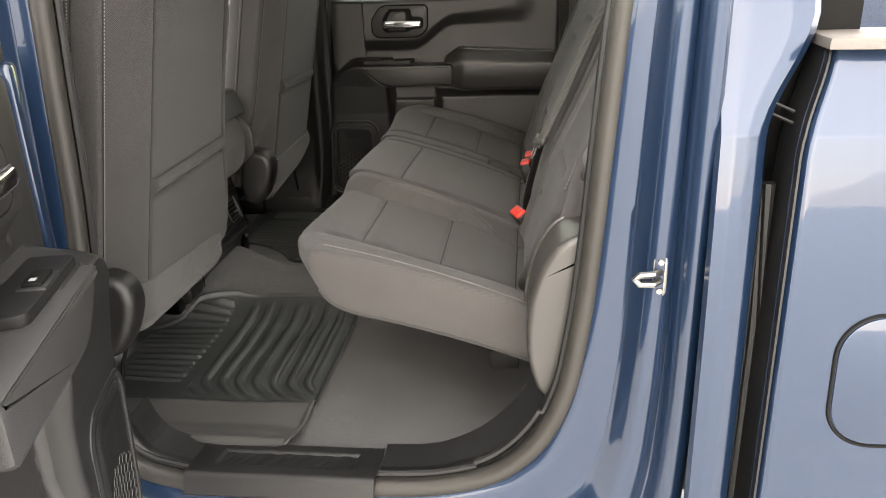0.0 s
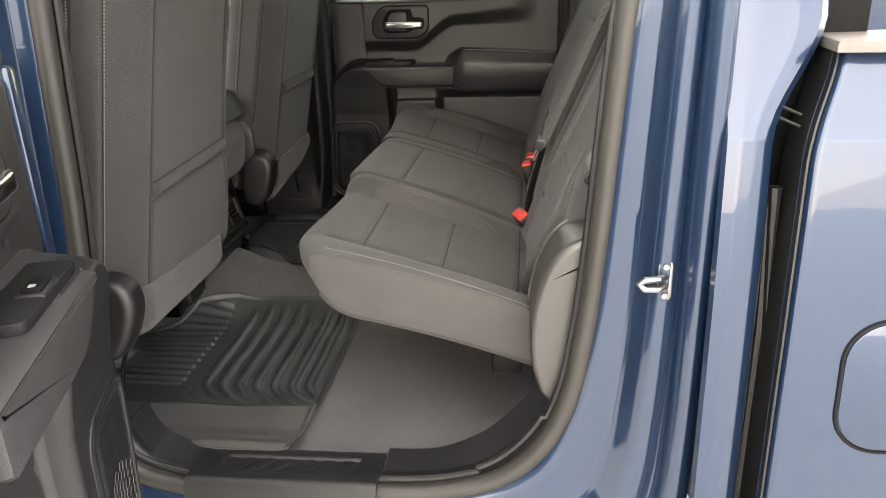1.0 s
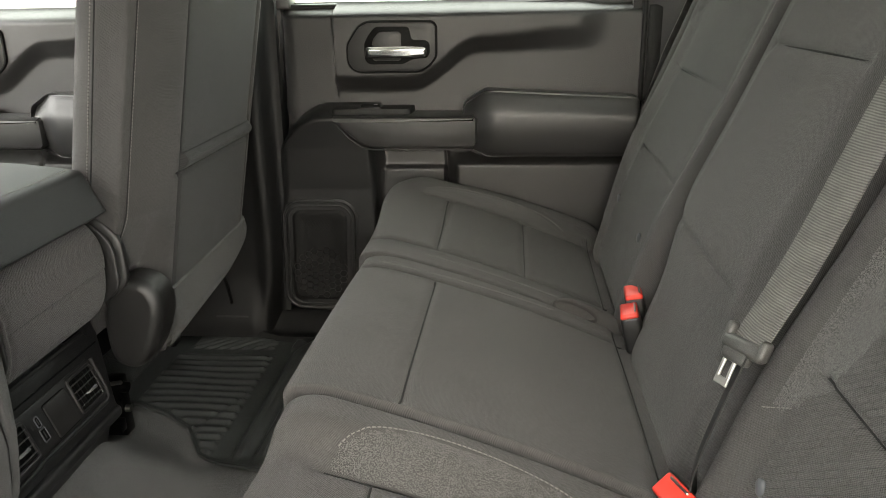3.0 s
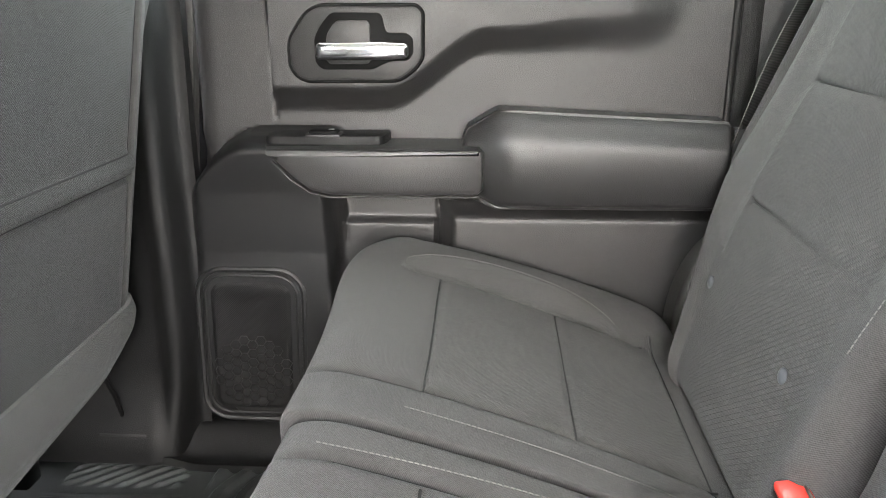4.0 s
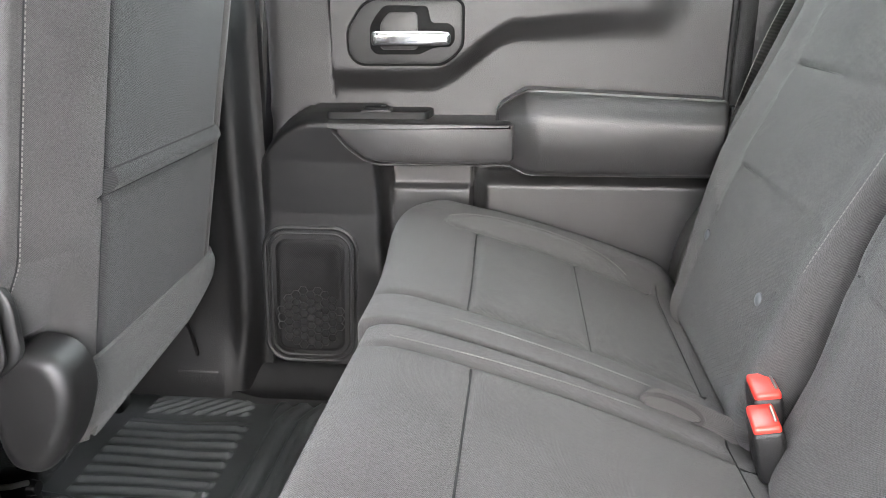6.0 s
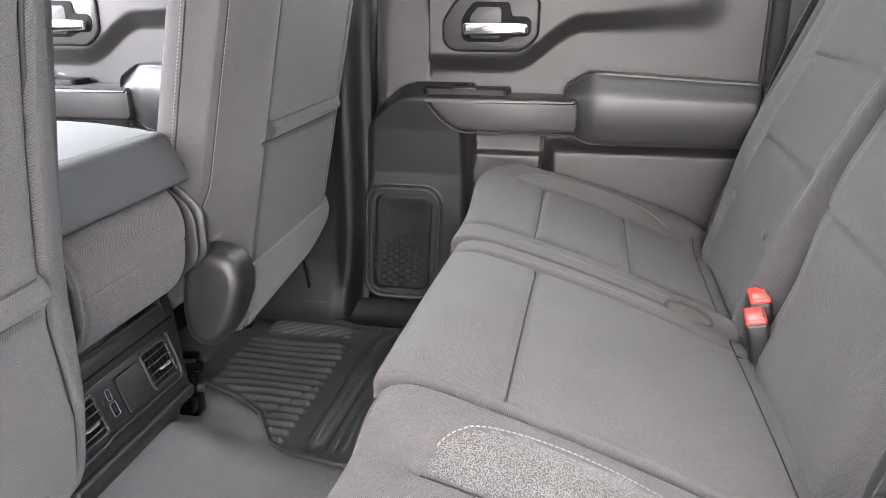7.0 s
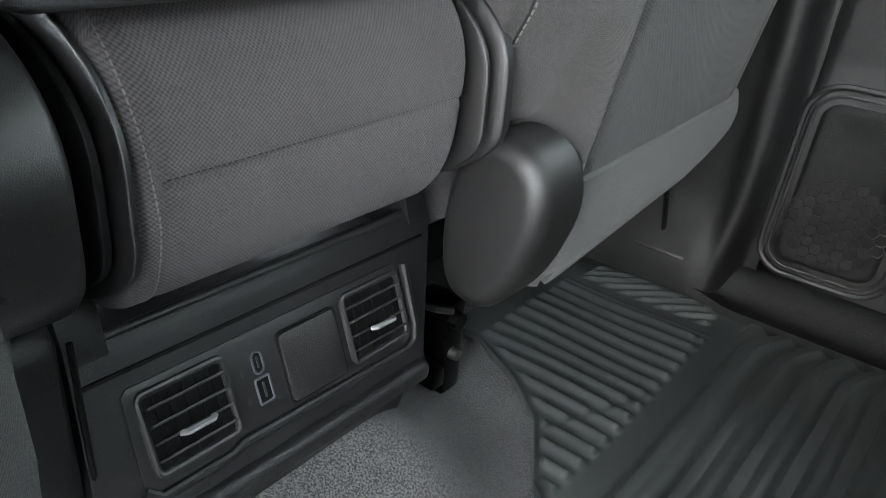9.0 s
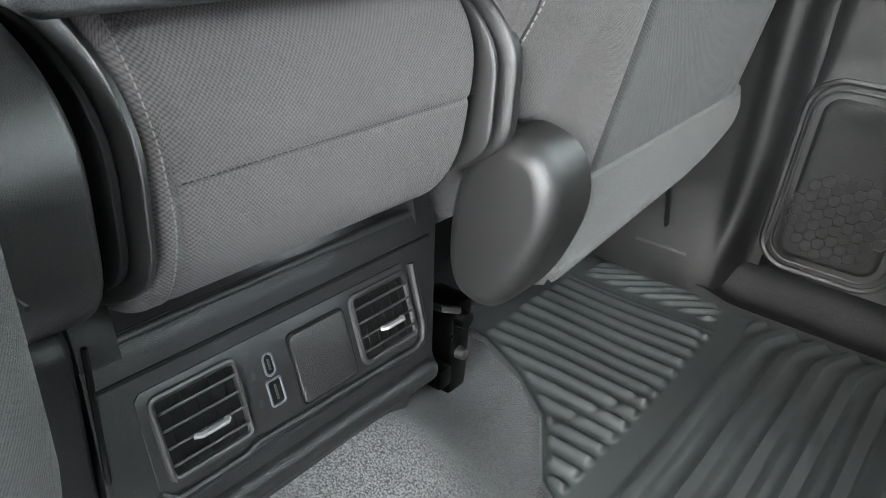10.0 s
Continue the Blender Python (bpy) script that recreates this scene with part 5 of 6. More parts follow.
# front seats ----------------------------------------------------------------
def front_seat(mirror, dx, dy, lean, label):
    k = dict(mirror=mirror)
    s = empty("front_seat", (-0.6 + dx, 0.4 * (-1 if mirror else 1), 0.78))
    y0, y1, lo, hi = 0.160 + dy + (0.016 if mirror else 0.0), 0.765 + dy + (-0.03 if mirror else 0.018), 0.955, 1.80
    cy, sy, cz, sz = (y0 + y1) / 2, y1 - y0, (lo + hi) / 2, hi - lo

    def bx(z):
        return -0.392 + dx + 0.20 * (z - 1.25)
    ya_, yb_ = 0.283 + dy + (0.014 if mirror else 0.0), 0.630 + dy
    hem = (1.219, 1.208) if mirror else (1.250, 1.250)
    seams = [(yb_, 1.0, yb_, 1.8), (ya_ - 0.01, hem[0], yb_, hem[1])]

    def inner_seam(z):
        return np.interp(z, [1.0, 1.08, 1.15, 1.2, 1.25, 1.36, 1.46, 1.8], [0.262, 0.268, 0.290, 0.308, 0.317, 0.332, 0.340, 0.35]) if mirror else ya_ + 0 * z

    def hem_z(y):
        return hem[0] + (hem[1] - hem[0]) * np.clip((y - ya_) / (yb_ - ya_), -0.1, 1)

    def warp(p, n):
        y, z, w = p[:, 1] + cy, p[:, 2] + cz, p[:, 0]
        face = np.clip(n[:, 0], 0, 1)
        edge = np.abs(p[:, 1]) / (sy / 2)
        x = bx(z) - 0.075 + w * (1 + 0.0 * z)
        ys = inner_seam(z)
        x = x - (0.06 if mirror else 0.045) * np.clip((ys - y) / 0.123, 0, 1) ** 1.4 * face - 0.045 * np.clip((y - yb_) / 0.095, 0, 1) ** 1.4 * face
        g = np.zeros_like(x)
        for ya, za, yb, zb in seams:
            d = np.array((yb - ya, zb - za))
            L = np.linalg.norm(d)
            t = np.clip(((y - ya) * d[0] + (z - za) * d[1]) / L ** 2, 0, 1)
            dist = np.hypot(y - ya - t * d[0], z - za - t * d[1])
            g = np.maximum(g, bell(dist, 0.004) + 0.2 * bell(dist, 0.012))
        g = np.maximum(g, bell(y - ys, 0.004) + 0.2 * bell(y - ys, 0.012))
        x = x - 0.0075 * g * face
        y = y + 0.11 * np.maximum(z - 1.05, 0) * np.clip((ya_ - y) / 0.12, 0, 1) * lean
        if not mirror:
            foot = sstep(0.275, 0.225, y) * (z < 1.2)
            z = z + foot * (1.2 - z) * 0.56
        inner = (y > ys) & (y < yb_)
        rise = z - hem_z(y)
        x = x - face * inner * 0.004 * sstep(0.030, 0.037, rise) + face * 0.010 * bell(rise - 0.018, 0.012) * sstep(ys, ys + 0.008, y) * sstep(yb_, yb_ - 0.008, y)
        return np.stack([x, y, z], axis=1)
    # the passenger panel takes the cloth darkened for shade
    pad("backrest", (0.15, sy, sz), (0.05, 0.05, 0.05), (8, 210, 200), warp, [("backrest", TWILL if mirror else FABRIC, "dark grey cloth seat back"), ("map_pocket", TWILL if mirror else SHADED_BACK, "smooth map pocket panel, cloth toned darker")], s,
        lambda c, n: ((n[:, 0] > 0.5) & (c[:, 1] + cy > inner_seam(c[:, 2] + cz)) & (c[:, 1] + cy < yb_)).astype(int), m=6, **k)

    def back_pts(pts):
        q = np.array([(0.075, a - cy, b - cz) for a, b in pts])
        return warp(q, np.tile((1.0, 0, 0), (len(q), 1)))
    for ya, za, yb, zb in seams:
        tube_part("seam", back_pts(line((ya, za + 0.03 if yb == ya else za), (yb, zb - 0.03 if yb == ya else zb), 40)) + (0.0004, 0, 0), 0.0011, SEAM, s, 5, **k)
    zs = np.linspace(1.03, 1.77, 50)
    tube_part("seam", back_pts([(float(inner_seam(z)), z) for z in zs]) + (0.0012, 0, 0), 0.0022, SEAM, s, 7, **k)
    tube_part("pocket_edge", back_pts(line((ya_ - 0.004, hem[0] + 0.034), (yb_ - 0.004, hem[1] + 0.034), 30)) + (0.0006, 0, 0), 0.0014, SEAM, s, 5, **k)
    if mirror:
        tube_part("piping", back_pts(line((yb_ + 0.005, 1.03), (yb_ + 0.005, 1.76), 40)) + (0.001, 0, 0), 0.0016, SHADED_BACK, s, 6, label="thin cloth piping", **k)
    # side seams with thread
    for yy in (y0 - 0.0005, y1 + 0.0005):
        pts = [(bx(z) - 0.100, yy, z) for z in np.linspace(1.06, 1.74, 60)]
        stitches("stitching", pts, [(0, -1 if yy < 0.4 else 1, 0)] * 60, s, size=0.0016, **k)
        tube_part("seam", [(bx(z) - 0.094, yy, z) for z in np.linspace(1.04, 1.76, 20)], 0.0014, SEAM, s, 5, **k)
        tube_part("seam", [(bx(1.13) - q, yy, 1.128 - 0.05 * q) for q in (0.06, 0.10, 0.135)], 0.0014, SEAM, s, 5, **k)
    # thread along the rounded back edges
    for a0, top_z in (((radians(44), 1.74),) if mirror else ((radians(136), 1.74),)):
        zs = np.linspace(1.10, top_z, 70)
        yc = (y0 + 0.05) if a0 > 1.6 else (y1 - 0.05)
        q = np.array([(0.025 + 0.05 * math.sin(a0), yc + 0.05 * math.cos(a0) - cy, z - cz) for z in zs])
        nr = np.tile((math.sin(a0), math.cos(a0), 0.0), (len(q), 1))
        pts = warp(q, nr)
        stitches("stitching", pts, nr, s, gap=0.006, size=0.002 if mirror else 0.0013, lift=0.0008, **k)
        tube_part("seam", pts[::3] - nr[::3] * 0.0002 + (0, 0.003 * (-1 if a0 > 1.6 else 1), 0), 0.0011, SEAM, s, 5, **k)
    # velour skirt at the foot of the back, lower at one end
    def skirt(u, v):
        e = 1 - u if mirror else u
        y = ((0.252 + 0.480 * u) if mirror else (0.222 + 0.466 * u)) + (0.045 * v * (1 - sstep(0, 0.12, e)) if not mirror else 0)
        topz = 1.012 + 0.034 * u if mirror else 1.041 + 0.018 * u
        botz = (0.945 - 0.005 * e) if mirror else (0.922 + 0.060 * e)
        botz = botz + (0.03 * sstep(0.9, 1.0, e) ** 2 if mirror else 0.062 * sstep(0.68, 1.0, e) ** 1.6)
        z = topz + (botz - topz) * v
        sweep = (0.06 if mirror else 0.045) * np.clip((ya_ - y) / 0.123, 0, 1) ** 1.4 + 0.045 * np.clip((y - yb_) / 0.095, 0, 1) ** 1.4
        tuck = 0.014 * np.clip((0.05 - u) / 0.05, 0, 1) ** 2 + 0.02 * np.clip((u - 0.93) / 0.07, 0, 1) ** 2
        x = bx(z) - 0.001 + 0.012 * v - sweep - tuck - 0.012 * sstep(0.7, 1.0, v)
        return x, y, z
    sheet("skirt", np.linspace(0, 1, 60), np.linspace(0, 1, 24), skirt, SKIRT, s, "speckled velour skirt", thick=0.007, **k)
    # hinge covers
    for yy, wd in (((0.735 + dy, 0.05),) if mirror else ((0.195 + dy, 0.06),)):
        outl = []
        for q in range(48):
            a = 2 * math.pi * q / 48
            c_, s_ = math.cos(a), math.sin(a)
            u = 0.052 * math.copysign(abs(c_) ** 0.8, c_)
            v = 0.084 * math.copysign(abs(s_) ** 0.8, s_)
            u = u * (1 - 0.20 * float(sstep(0.05, -0.09, np.array(v))))
            t_ = radians(-14)
            outl.append((u * math.cos(t_) - v * math.sin(t_), u * math.sin(t_) + v * math.cos(t_)))
        sg = 1 if mirror else -1
        bm = bmesh.new()
        slab(bm, outl, lambda u, v, w: (-0.462 + dx + u, yy + sg * (w - wd / 2), 1.015 + v), wd, 0.020, 6)
        part("hinge_cover", bm, COVER, s, "oval plastic hinge cover", 60, **k)
    # cushion and base
    pad("seat_cushion", (0.50, 0.50, 0.14), (0.06, 0.06, 0.05), (12, 12, 4), lambda p, n: p + (-0.80 + dx, 0.425, 1.02), FABRIC, s, **k)
    box_part("seat_base", (-1.0 + dx, 0.22, 0.87), (-0.62 + dx, 0.62, 0.955), BLACK, s, 0.01, **k)
    for yy in (0.245, 0.60):
        box_part("seat_rail", (-1.02 + dx, yy - 0.02, 0.765), (-0.60 + dx, yy + 0.02, 0.82), DARKSTEEL, s, 0.006, **k)
    if not mirror:
        yy = 0.262
        box_part("rail_bracket", (-0.60, yy - 0.012, 0.745), (-0.552, yy + 0.020, 0.865), DARKSTEEL, s, 0.004, **k)
        box_part("rail_foot", (-0.60, yy - 0.035, 0.765), (-0.548, yy - 0.014, 0.790), DARKSTEEL, s, 0.003, **k)
        for zz, rr in ((0.80, 0.008), (0.845, 0.012)):
            bm = bmesh.new()
            bmesh.ops.create_cone(bm, cap_ends=True, segments=12, radius1=rr, radius2=rr * 0.8, depth=0.012, matrix=Matrix.Translation((-0.548, yy, zz)) @ Euler((0, radians(90), 0)).to_matrix().to_4x4())
            part("bolt", bm, DARKSTEEL if rr > 0.01 else STEEL, s, **k)
        tube_part("rail_rod", [(-0.60, yy - 0.03, 0.86), (-0.555, yy - 0.03, 0.868), (-0.548, yy - 0.01, 0.86)], 0.004, STEEL, s, 6, **k)
    tube_part("cable", [(-0.52 + dx, 0.62, 0.95), (-0.50 + dx, 0.66, 0.93), (-0.508 + dx, 0.70, 0.87), (-0.508 + dx, 0.725, 0.79)], 0.004, BLACK, s, 8, **k)
    tagged(s, label, "car seat", "front seats")
    return s


# centre armrest seat and console ---------------------------------------------
def centre_console():
    a = empty("centre_armrest", (-0.62, 0, 1.05))
    hy = 0.1395

    def roll(p, n):
        x, y, z = p[:, 0] - 0.630, p[:, 1] - 0.0065, p[:, 2] + 1.1345
        back = np.clip(n[:, 0], 0, 1)
        x = x + 0.008 * sstep(1.1, 1.2, z) * sstep(0, 0.1, p[:, 0])
        side = -0.117 - 0.012 * sstep(1.10, 1.2, z) + 0.008 * sstep(1.10, 1.03, z)
        g = 0.6 * bell(z - 1.136 - 0.012 * y, 0.0022) * (y > side) + bell(y - side, 0.0026)
        return np.stack([x - 0.004 * g * back, y, z], axis=1)

    def roll_at(y, z):
        w = abs(z - 1.1345)
        q = max(w - 0.014, 0.0) / 0.085
        return -0.630 + 0.085 + 0.085 * math.sqrt(max(1 - q * q, 0)) + 0.008 * float(sstep(1.1, 1.2, np.array(z)))
    pad("seat_back_roll", (0.34, 2 * hy, 0.198), (0.085, 0.02, 0.085), (20, 70, 26), roll, WEAVE, a, None, "woven grey cloth rear face", m=9)
    pts = [(roll_at(0, z), -0.124 - 0.012 * float(sstep(1.10, 1.2, np.array(z))) + 0.007 * float(sstep(1.10, 1.03, np.array(z))), z) for z in np.linspace(1.05, 1.22, 60)]
    stitches("stitching", pts, [(1, 0, 0)] * 60, a, gap=0.0045, size=0.0008)
    for zz in (1.1365,):
        stitches("stitching", [(roll_at(0, zz) - 0.001, y, zz + 0.002 + 0.012 * y) for y in np.linspace(-0.118, 0.125, 60)], [(1, 0, 0)] * 60, a, mat=SEAM, gap=0.004, size=0.0007)
    pad("lid_pad", (0.42, 2 * hy + 0.045, 0.070), (0.010, 0.012, 0.008), (26, 16, 6), lambda p, n: np.stack([p[:, 0] - 0.660 - 0.030 * np.clip((p[:, 2] + 0.03) / 0.065, 0, 1) * sstep(0, 0.2, p[:, 0]), p[:, 1] - 0.022, p[:, 2] + 1.2685 - 0.012 * (p[:, 0] / 0.2) ** 2], axis=1), LIDVINYL, a, None, "grey vinyl armrest lid", m=7)
    pts = [(-0.494, y, 1.2934) for y in np.linspace(-0.175, 0.125, 50)]
    stitches("stitching", pts, [(0.7, 0, 0.7)] * 50, a)
    # rounded hinge cheeks with a dark slot between two shells
    for sgn in (-1, 1):
        for nm, ya, yb, mat, cx, hx, hz, ry in (("inner_cheek", 0.135, 0.1475, COVER, -0.592, 0.139, 0.092, 0.005), ("cheek_core", 0.146, 0.156, BLACK, -0.594, 0.131, 0.082, 0.003),
                                                ("outer_cheek", 0.1525, 0.232 if sgn < 0 else 0.180, COVER, -0.596, 0.146, 0.094, 0.02 if sgn < 0 else 0.01)):
            def shell(p, n, ya=ya, yb=yb, cx=cx, hz=hz, sgn=sgn):
                z = p[:, 2] + 1.130
                return np.stack([p[:, 0] + cx - 0.02 * sstep(1.1, 1.04, z), sgn * (p[:, 1] + (ya + yb) / 2), z], axis=1)
            ob = pad(nm, (2 * hx, yb - ya, 2 * hz), (hx * 0.82, min(ry, (yb - ya) * 0.49), hz * 0.80), (6, 4, 6), shell, mat, a, None, "curved grained hinge cheek", m=12)
            if sgn < 0:
                ob.data.flip_normals()
    tagged(a, "folded centre armrest in woven grey cloth", "armrest")
    # console
    c = empty("console", (-0.55, 0, 0.86))
    V = Vector((-0.34, 0, 0.94)).normalized()
    N = Vector((V.z, 0, -V.x))
    O = Vector((-0.526, 0, 0.962))

    def on(u, v, w):
        return O + Vector((0, u, 0)) + V * v + N * w
    prof = [(-0.494, 0.874), (-0.4985, 0.884), (-0.5375, 0.9935), (-0.5395, 0.9985), (-0.543, 1.0025), (-0.547, 1.0055), (-0.552, 1.0065), (-0.557, 1.003), (-0.564, 0.990), (-0.575, 0.984), (-0.72, 0.982), (-0.72, 0.79), (-0.53, 0.79), (-0.512, 0.85)]
    bm = bmesh.new()
    ring = {}
    ys = (-0.164, -0.158, 0.158, 0.164)
    for y in ys:
        sc = 0.985 if abs(y) > 0.16 else 1.0
        ring[y] = [bm.verts.new((-0.6 + (x + 0.6) * sc, y + (0.042 * float(sstep(0.90, 0.985, np.array(z))) - 0.018 if y > 0 else 0.013 * float(sstep(0.88, 0.98, np.array(z)))), 0.9 + (z - 0.9) * sc)) for x, z in prof]
    for y, yn in zip(ys, ys[1:]):
        for i in range(len(prof)):
            j = (i + 1) % len(prof)
            bm.faces.new((ring[y][i], ring[y][j], ring[yn][j], ring[yn][i]))
    bm.faces.new(ring[ys[0]])
    bm.faces.new(ring[ys[-1]][::-1])
    bmesh.ops.recalc_face_normals(bm, faces=bm.faces[:])
    part("body", bm, TRIM_DARK, c, "black grained console body", 30)
    # groove is a black tube, its shade put on as colour
    tube_part("top_groove", [on(y, 0.022, 0.0004) for y in np.linspace(-0.15, 0.172, 6)], 0.0017, BLACK, c, 6)
    tube_part("tray_lip", [(-0.5475, y, 1.0035) for y in np.linspace(-0.124, 0.160, 6)], 0.0042, SATIN, c, 12)
    pad("bottom_lip", (0.02, 0.296, 0.022), (0.009, 0.009, 0.009), (2, 12, 2), lambda p, n: p + (-0.496, -0.004, 0.872), TRIM_DARK, c)
    for sgn in (-1, 1):
        outl = [(-0.70, 0.985), (-0.552, 0.985), (-0.538, 0.996), (-0.540, 1.006), (-0.549, 1.040), (-0.556, 1.048), (-0.568, 1.052), (-0.70, 1.053)]
        slab_part("tray_end", outl, lambda u, v, w, sgn=sgn: (u, sgn * ((0.124 if sgn < 0 else 0.160) + w), v), 0.028, TRIM_DARK, c, 0.006)
    # outlet plate
    plate = [(-0.127, 0.006), (-0.122, 0.0105), (0.128, 0.0105), (0.133, 0.006), (0.130, -0.058), (0.124, -0.063), (-0.056, -0.0595), (-0.062, -0.063), (-0.124, -0.063), (-0.129, -0.058)]
    slab_part("outlet_plate", plate, lambda u, v, w: on(u, v, w), 0.002, SATIN, c, 0.0008, "dark outlet plate")
    rim = [(-0.131, -0.060), (-0.120, -0.0695), (-0.064, -0.0695), (-0.054, -0.066), (0.122, -0.0695), (0.134, -0.064), (0.1385, -0.052), (0.1405, 0.006)]
    tube_part("plate_flange", [on(u, v, 0.001) for u, v in rim], 0.0042, TRIM_DARK, c, 10, up=N, label="grained black flange below the outlets")
    # black ring as the shade in the gap round the blank cover
    bm = bmesh.new()
    loop_tube(bm, [on(0.0235 + u, -0.0295 + v, 0.0022) for u, v in round_rect(0.0585, 0.0585, 0.005, 3)], 0.0011, 6)
    part("cover_gap", bm, BLACK, c)
    for y0 in (-0.0865, 0.0945):
        bm = bmesh.new()
        loop_tube(bm, [on(y0 + u, -0.026 + v, 0.003) for u, v in round_rect(0.065, 0.058, 0.005, 3)], 0.0028, 8)
        fr = part("air_vent", bm, TRIM, c, "louvred rear air vent")
        # flat black plate paints the shade of the vent's depth
        slab_part("vent_shade", round_rect(0.062, 0.055, 0.004, 2), lambda u, v, w, y0=y0: on(y0 + u, -0.026 + v, 0.0021 + w), 0.0006, BLACK, fr)
        axes = Matrix((Vector((0, 1, 0)), V, N)).transposed().to_4x4()
        for q in range(4):
            v = -0.0445 + 0.0125 * q
            bm = bmesh.new()
            rbox(bm, (-0.0295, -0.0009, -0.0035), (0.0295, 0.0009, 0.0035), 0.0004, 1)
            m = Matrix.Translation(on(y0, v, 0.0062)) @ axes @ Euler((radians(-24), 0, 0)).to_matrix().to_4x4()
            bmesh.ops.transform(bm, matrix=m, verts=bm.verts)
            part("louvre", bm, TRIM, fr, smooth=0)
        for q in range(5):
            bm = bmesh.new()
            rbox(bm, (-0.0006, -0.0245, 0.001), (0.0006, 0.0245, 0.0022), 0)
            m = Matrix.Translation(on(y0 - 0.022 + 0.011 * q, -0.026, 0.0022)) @ axes
            bmesh.ops.transform(bm, matrix=m, verts=bm.verts)
            # vanes blackened too, as if deep in shade
            part("vane", bm, BLACK, fr, smooth=0)
        tube_part("vent_tab", [on(y0 - 0.013, -0.031, 0.0105), on(y0 - 0.010, -0.031, 0.0145), on(y0 + 0.010, -0.031, 0.0145), on(y0 + 0.013, -0.031, 0.0105)], 0.0026, SILVER, fr, 8, 0.7, label="silver vent tab")
    slab_part("blank_cover", round_rect(0.056, 0.056, 0.004, 3), lambda u, v, w: on(0.0235 + u, -0.0295 + v, 0.002 + w), 0.0032, TRIM, c, 0.0012, "blank square socket cover")
    for v0, h, nm in ((-0.014, 0.017, "usb_c_port"), (-0.036, 0.020, "usb_port")):
        w0 = 0.0085 if nm == "usb_c_port" else 0.0125
        bm = bmesh.new()
        loop_tube(bm, [on(-0.026 + u, v0 + v, 0.0028) for u, v in round_rect(w0, h, 0.004 if nm == "usb_c_port" else 0.002, 4)], 0.0011, 6)
        po = part(nm, bm, BUTTON, c, "metal rimmed usb charging port")
        slab_part("socket", round_rect(w0 - 0.002, h - 0.002, 0.0025 if nm == "usb_c_port" else 0.0015, 3), lambda u, v, w, v0=v0: on(-0.026 + u, v0 + v, 0.0021 + w), 0.0006, BLACK, po)
        slab_part("contact", round_rect(0.0018, h - 0.008, 0.0006, 2), lambda u, v, w, v0=v0: on(-0.026 + u, v0 + v, 0.0026 + w), 0.0008, TRIM, po)
        slab_part("port_mark", round_rect(0.003, 0.006, 0.001, 2), lambda u, v, w, v0=v0: on(-0.040 + u, v0 + v - 0.003, 0.0019 + w), 0.0004, TRIM, c)
    tagged(c, "black rear console with two vents and usb ports", "console")
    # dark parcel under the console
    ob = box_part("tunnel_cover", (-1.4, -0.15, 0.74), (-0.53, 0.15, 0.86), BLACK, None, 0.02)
    tagged(ob, "black floor tunnel cover under the console", "tunnel cover", kind="structure")
    # near console cheek beside the driver seat
    sp = empty("console_side_cover", (-0.62, -0.198, 0.78))
    pad("panel", (0.20, 0.084, 0.265), (0.03, 0.010, 0.02), (5, 3, 6), lambda p, n: p + (-0.618, -0.198, 0.912), TRIM_DARK, sp)
    # black tube drawn as the shade between panel and console
    tube_part("panel_gap", [(-0.5165, -0.1555, z) for z in (0.80, 0.92, 1.03)], 0.002, BLACK, sp, 6, label="black tube for the shaded gap beside the console")
    tube_part("panel_edge", [(-0.53, y, 1.043) for y in (-0.235, -0.20, -0.162)], 0.003, SATIN, sp, 8, label="rounded top edge")
    tagged(sp, "black plastic side panel beside the console", "console panel")


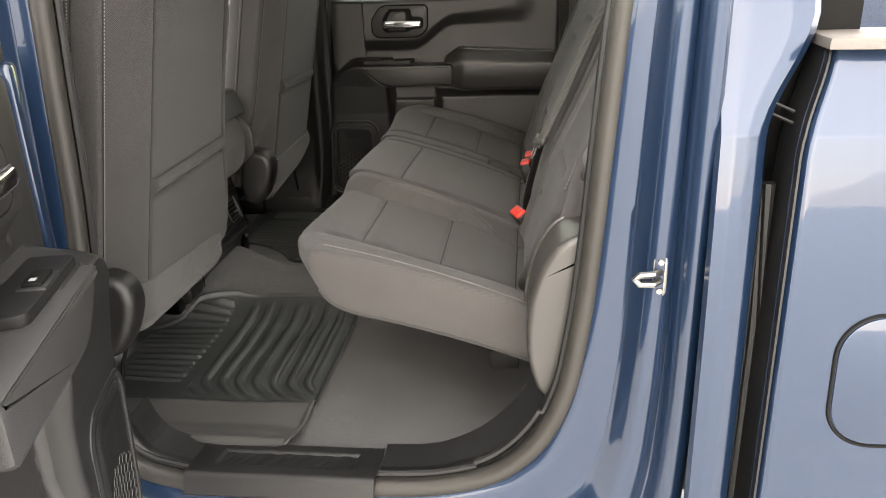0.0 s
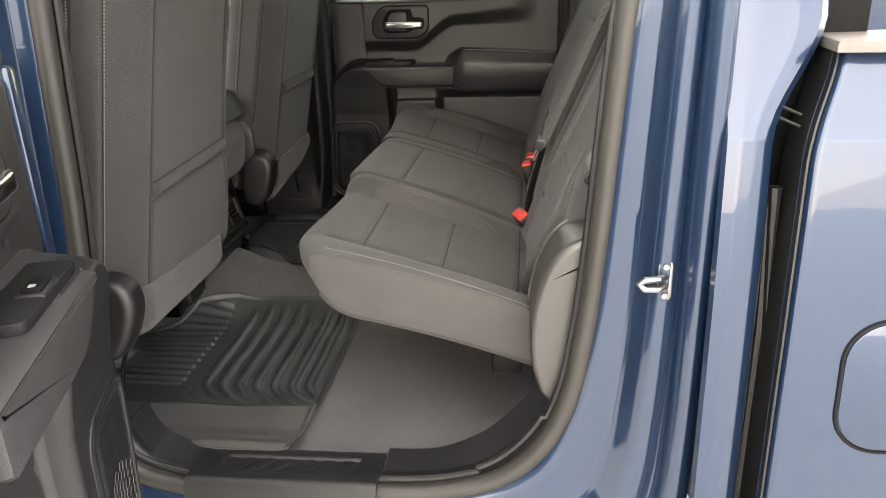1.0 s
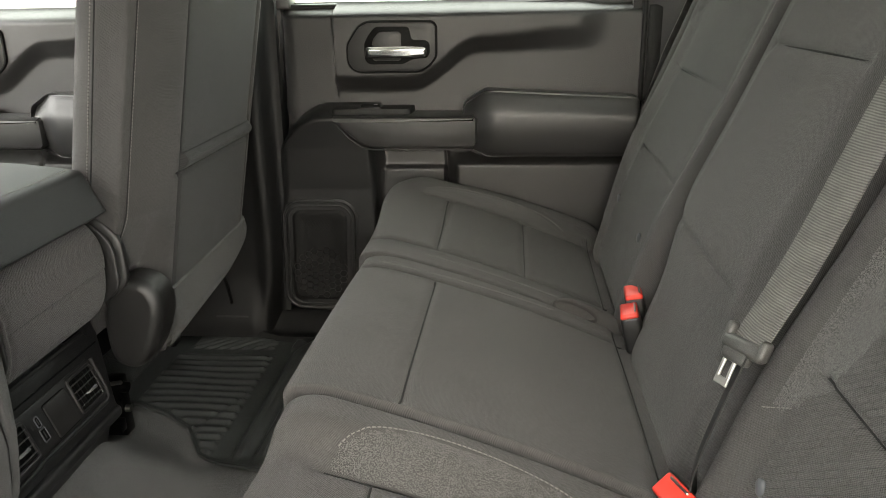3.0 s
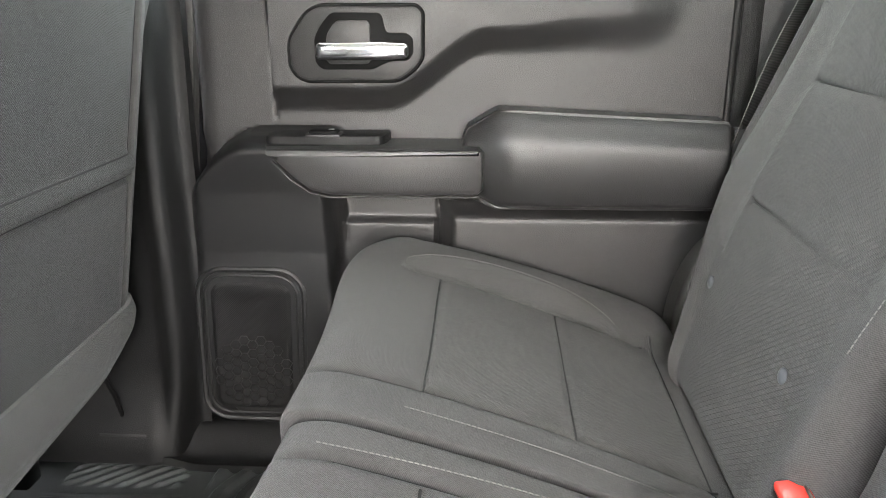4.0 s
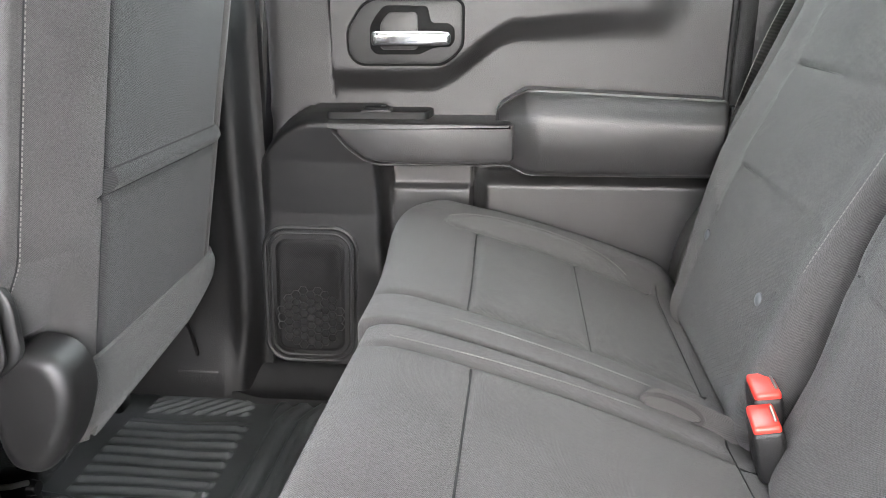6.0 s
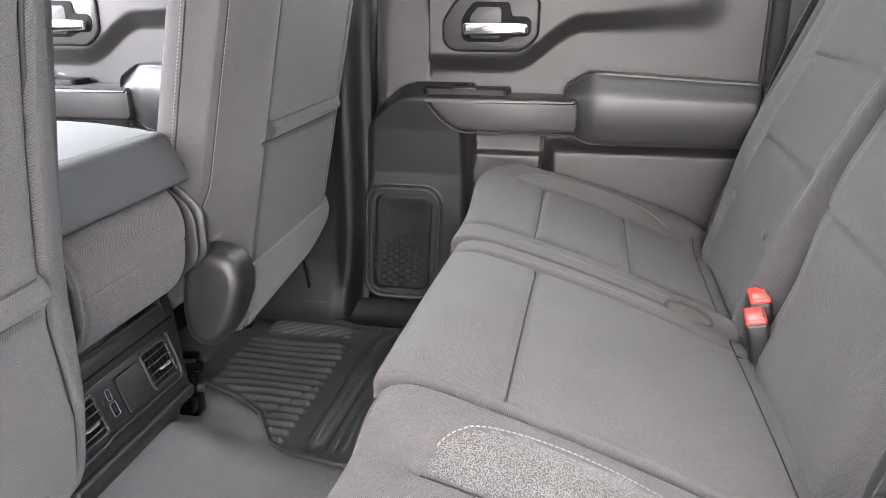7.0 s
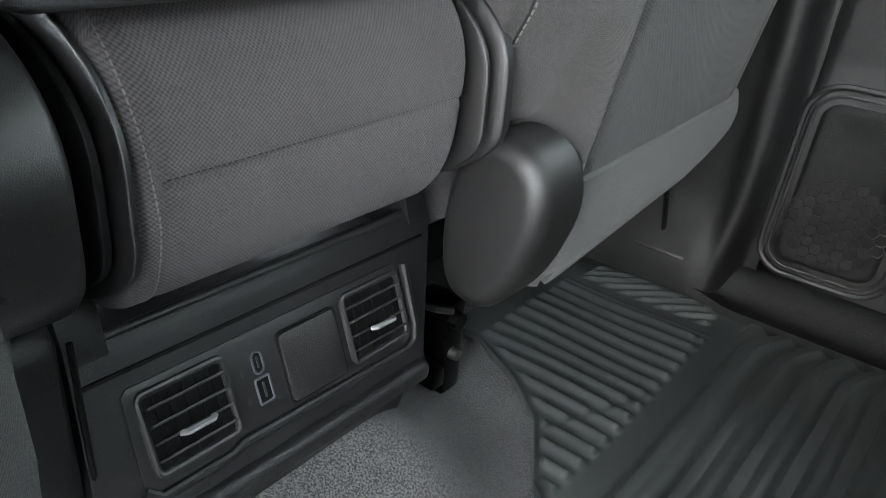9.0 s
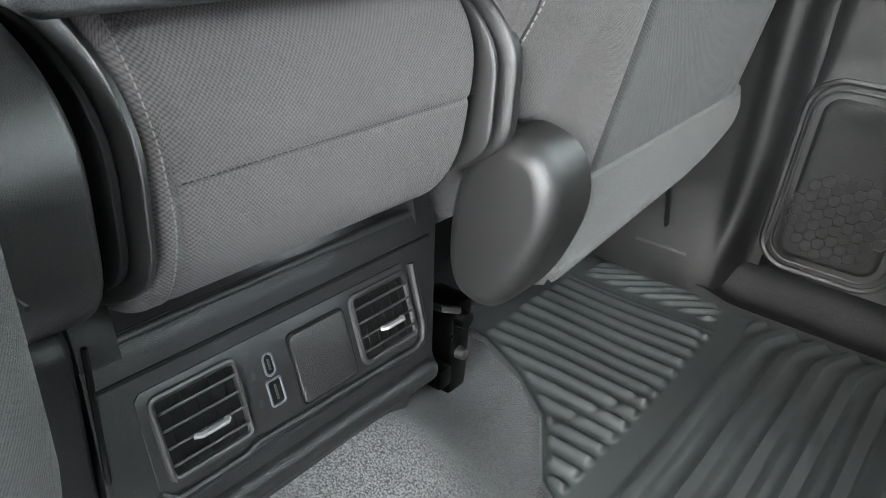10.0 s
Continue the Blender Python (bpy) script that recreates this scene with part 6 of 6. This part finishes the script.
# mats -----------------------------------------------------------------------
def mat(mirror, label):
    end, shift = (0.588, 0.048) if mirror else (0.735, 0.0)
    def inner(x):
        if mirror:
            return np.interp(x, [-0.66, -0.60, -0.555, -0.52, -0.43, -0.33, -0.08], [0.270, 0.262, 0.235, 0.175, 0.128, 0.114, 0.114])
        return np.interp(x, [-0.66, -0.60, -0.52, -0.46, -0.40, -0.34, -0.26, -0.18, -0.08], [0.395, 0.385, 0.345, 0.30, 0.205, 0.165, 0.135, 0.13, 0.14])

    def right(y):
        return -0.083 + 0 * y if mirror else -0.077 + 0 * y

    def f(x, y):
        z = floor_z(x, y) + 0.006
        ins = y - inner(x)
        out = (0.95 if mirror else 0.775) - y
        rim = np.minimum(np.minimum(ins, out), np.minimum(right(y) + 0.002 - x, 0.3))
        z = z + 0.006 * bell(rim - 0.007, 0.006)
        # fine cross ribs
        zone1 = sstep(-0.615, -0.605, x) * (1 - sstep(-0.385 - shift, -0.378 - shift, x)) * sstep(0.018, 0.028, ins) * (1 - sstep(end - (0.065 if mirror else 0.11), end - (0.055 if mirror else 0.10), y))
        ph = y / 0.0274 * 2 * math.pi
        z = z + 0.0075 * zone1 * (0.5 + 0.5 * np.sin(ph)) ** 1.4 * (1 - 0.55 * (0 if mirror else 1) * bell(x + 0.425 + 0.05 * np.sin(y * 9), 0.006))
        # broad ribs with bent far ends
        zone2 = sstep(-0.355 - shift, -0.345 - shift, x) * (1 - sstep(-0.115 + 0.16 * shift, -0.105 + 0.16 * shift, x)) * sstep(0.025, 0.10, ins) * (1 - sstep(end - 0.025, end + 0.015, y))
        bend = (8.0 * np.maximum(y - end + 0.085, 0) ** 2 if mirror else 5.0 * np.maximum(y - end + 0.11, 0) ** 2)
        ph = (x + 0.345 + shift - bend) / 0.0405 * 2 * math.pi
        wave = np.tanh((2.6 if mirror else 1.7) * np.sin(ph - 1.2) - (0.6 if mirror else 0.1))
        z = z + (0.0065 if mirror else 0.009) * zone2 * (0.5 + 0.5 * wave) + (0.0 if mirror else 0.0016) * zone2 * bell(np.abs(wave) - 0.55, 0.2)
        # slanted ribs in the outer front corner
        zone3 = (0.0 if mirror else 1.0) * sstep(-0.60, -0.59, x) * (1 - sstep(-0.40, -0.39, x)) * sstep(end - 0.085, end - 0.075, y) * (1 - sstep(end + 0.01, end + 0.02, y))
        ph = (x - 1.25 * (y - 0.65)) / 0.030 * 2 * math.pi
        z = z + 0.006 * zone3 * (0.5 + 0.5 * np.sin(ph)) ** 1.6
        # outer apron rises to the sill
        z = z + (0.014 * sstep(end + 0.012, end + 0.04, y) + 0.016 * sstep(0.70, 0.775, y) - 0.012 * sstep(0.78, 0.812, y) if mirror else 0.022 * sstep(end + 0.02, 0.80, y))
        return x, y, z

    def keep(x, y):
        corner = np.hypot(np.maximum(x + 0.113, 0), np.maximum(y - 0.779 + 0.07 * sstep(-0.22, -0.42, x), 0)) < 0.032 if mirror else y < 0.8
        return (y > inner(x)) & (x < right(y)) & corner
    split = end + 0.03 if mirror else 0.745
    ob = empty("floor_mat", (-0.35, -0.45 if mirror else 0.45, 0.72))
    sheet("ribbed_field", np.linspace(-0.66, -0.07, 250), np.linspace(0.09, split, 270), f, RUBBER, ob, thick=0.005, mirror=mirror, keep=keep, smooth=40)
    # near apron takes the lightened rubber, far apron the plain one
    sheet("apron", np.linspace(-0.66, -0.07, 250), np.linspace(split, 0.812 if mirror else 0.775, 90 if mirror else 16), f, LIT_APRON if mirror else RUBBER, ob, "smooth outer apron", thick=0.005, mirror=mirror, keep=keep, smooth=40)
    tagged(ob, label, "floor mat", "floor mats")


ground()
cab_shell()
near_side()
truck_bed()
make_door("rear_door", False, "closed far rear door with dark grey trim", (-0.42, 0.93, 0.65), glass=TINT)
front = make_door("front_door", False, "closed far front door with dark grey trim", (-0.42, 0.93, 0.65), glass=TINT)
front.location.x -= 1.007
near = make_door("rear_door", True, "open near rear door, dark grey inside", (-0.495, -0.985, 0.65), PAINT)
near.rotation_euler.z = radians(-73.5)
nf = make_door("front_door", True, "closed near front door with dark grey trim", (-0.42, -0.93, 0.65))
nf.location.x -= 1.05
rear_seats()
belts()
front_seat(False, 0.0, 0.0, 0.3, "dark grey cloth front passenger seat")
front_seat(True, 0.058, 0.04, 0.75, "dark grey cloth driver seat")
centre_console()
mat(False, "black ribbed rubber floor mat, far side")
mat(True, "black ribbed rubber floor mat by the open door")
ob = box_part("floor_bracket", (-0.55, 0.70, 0.785), (-0.46, 0.755, 0.797), TRIM_DARK, None, 0.005)
tagged(ob, "black plastic floor bracket by the sill", "bracket")
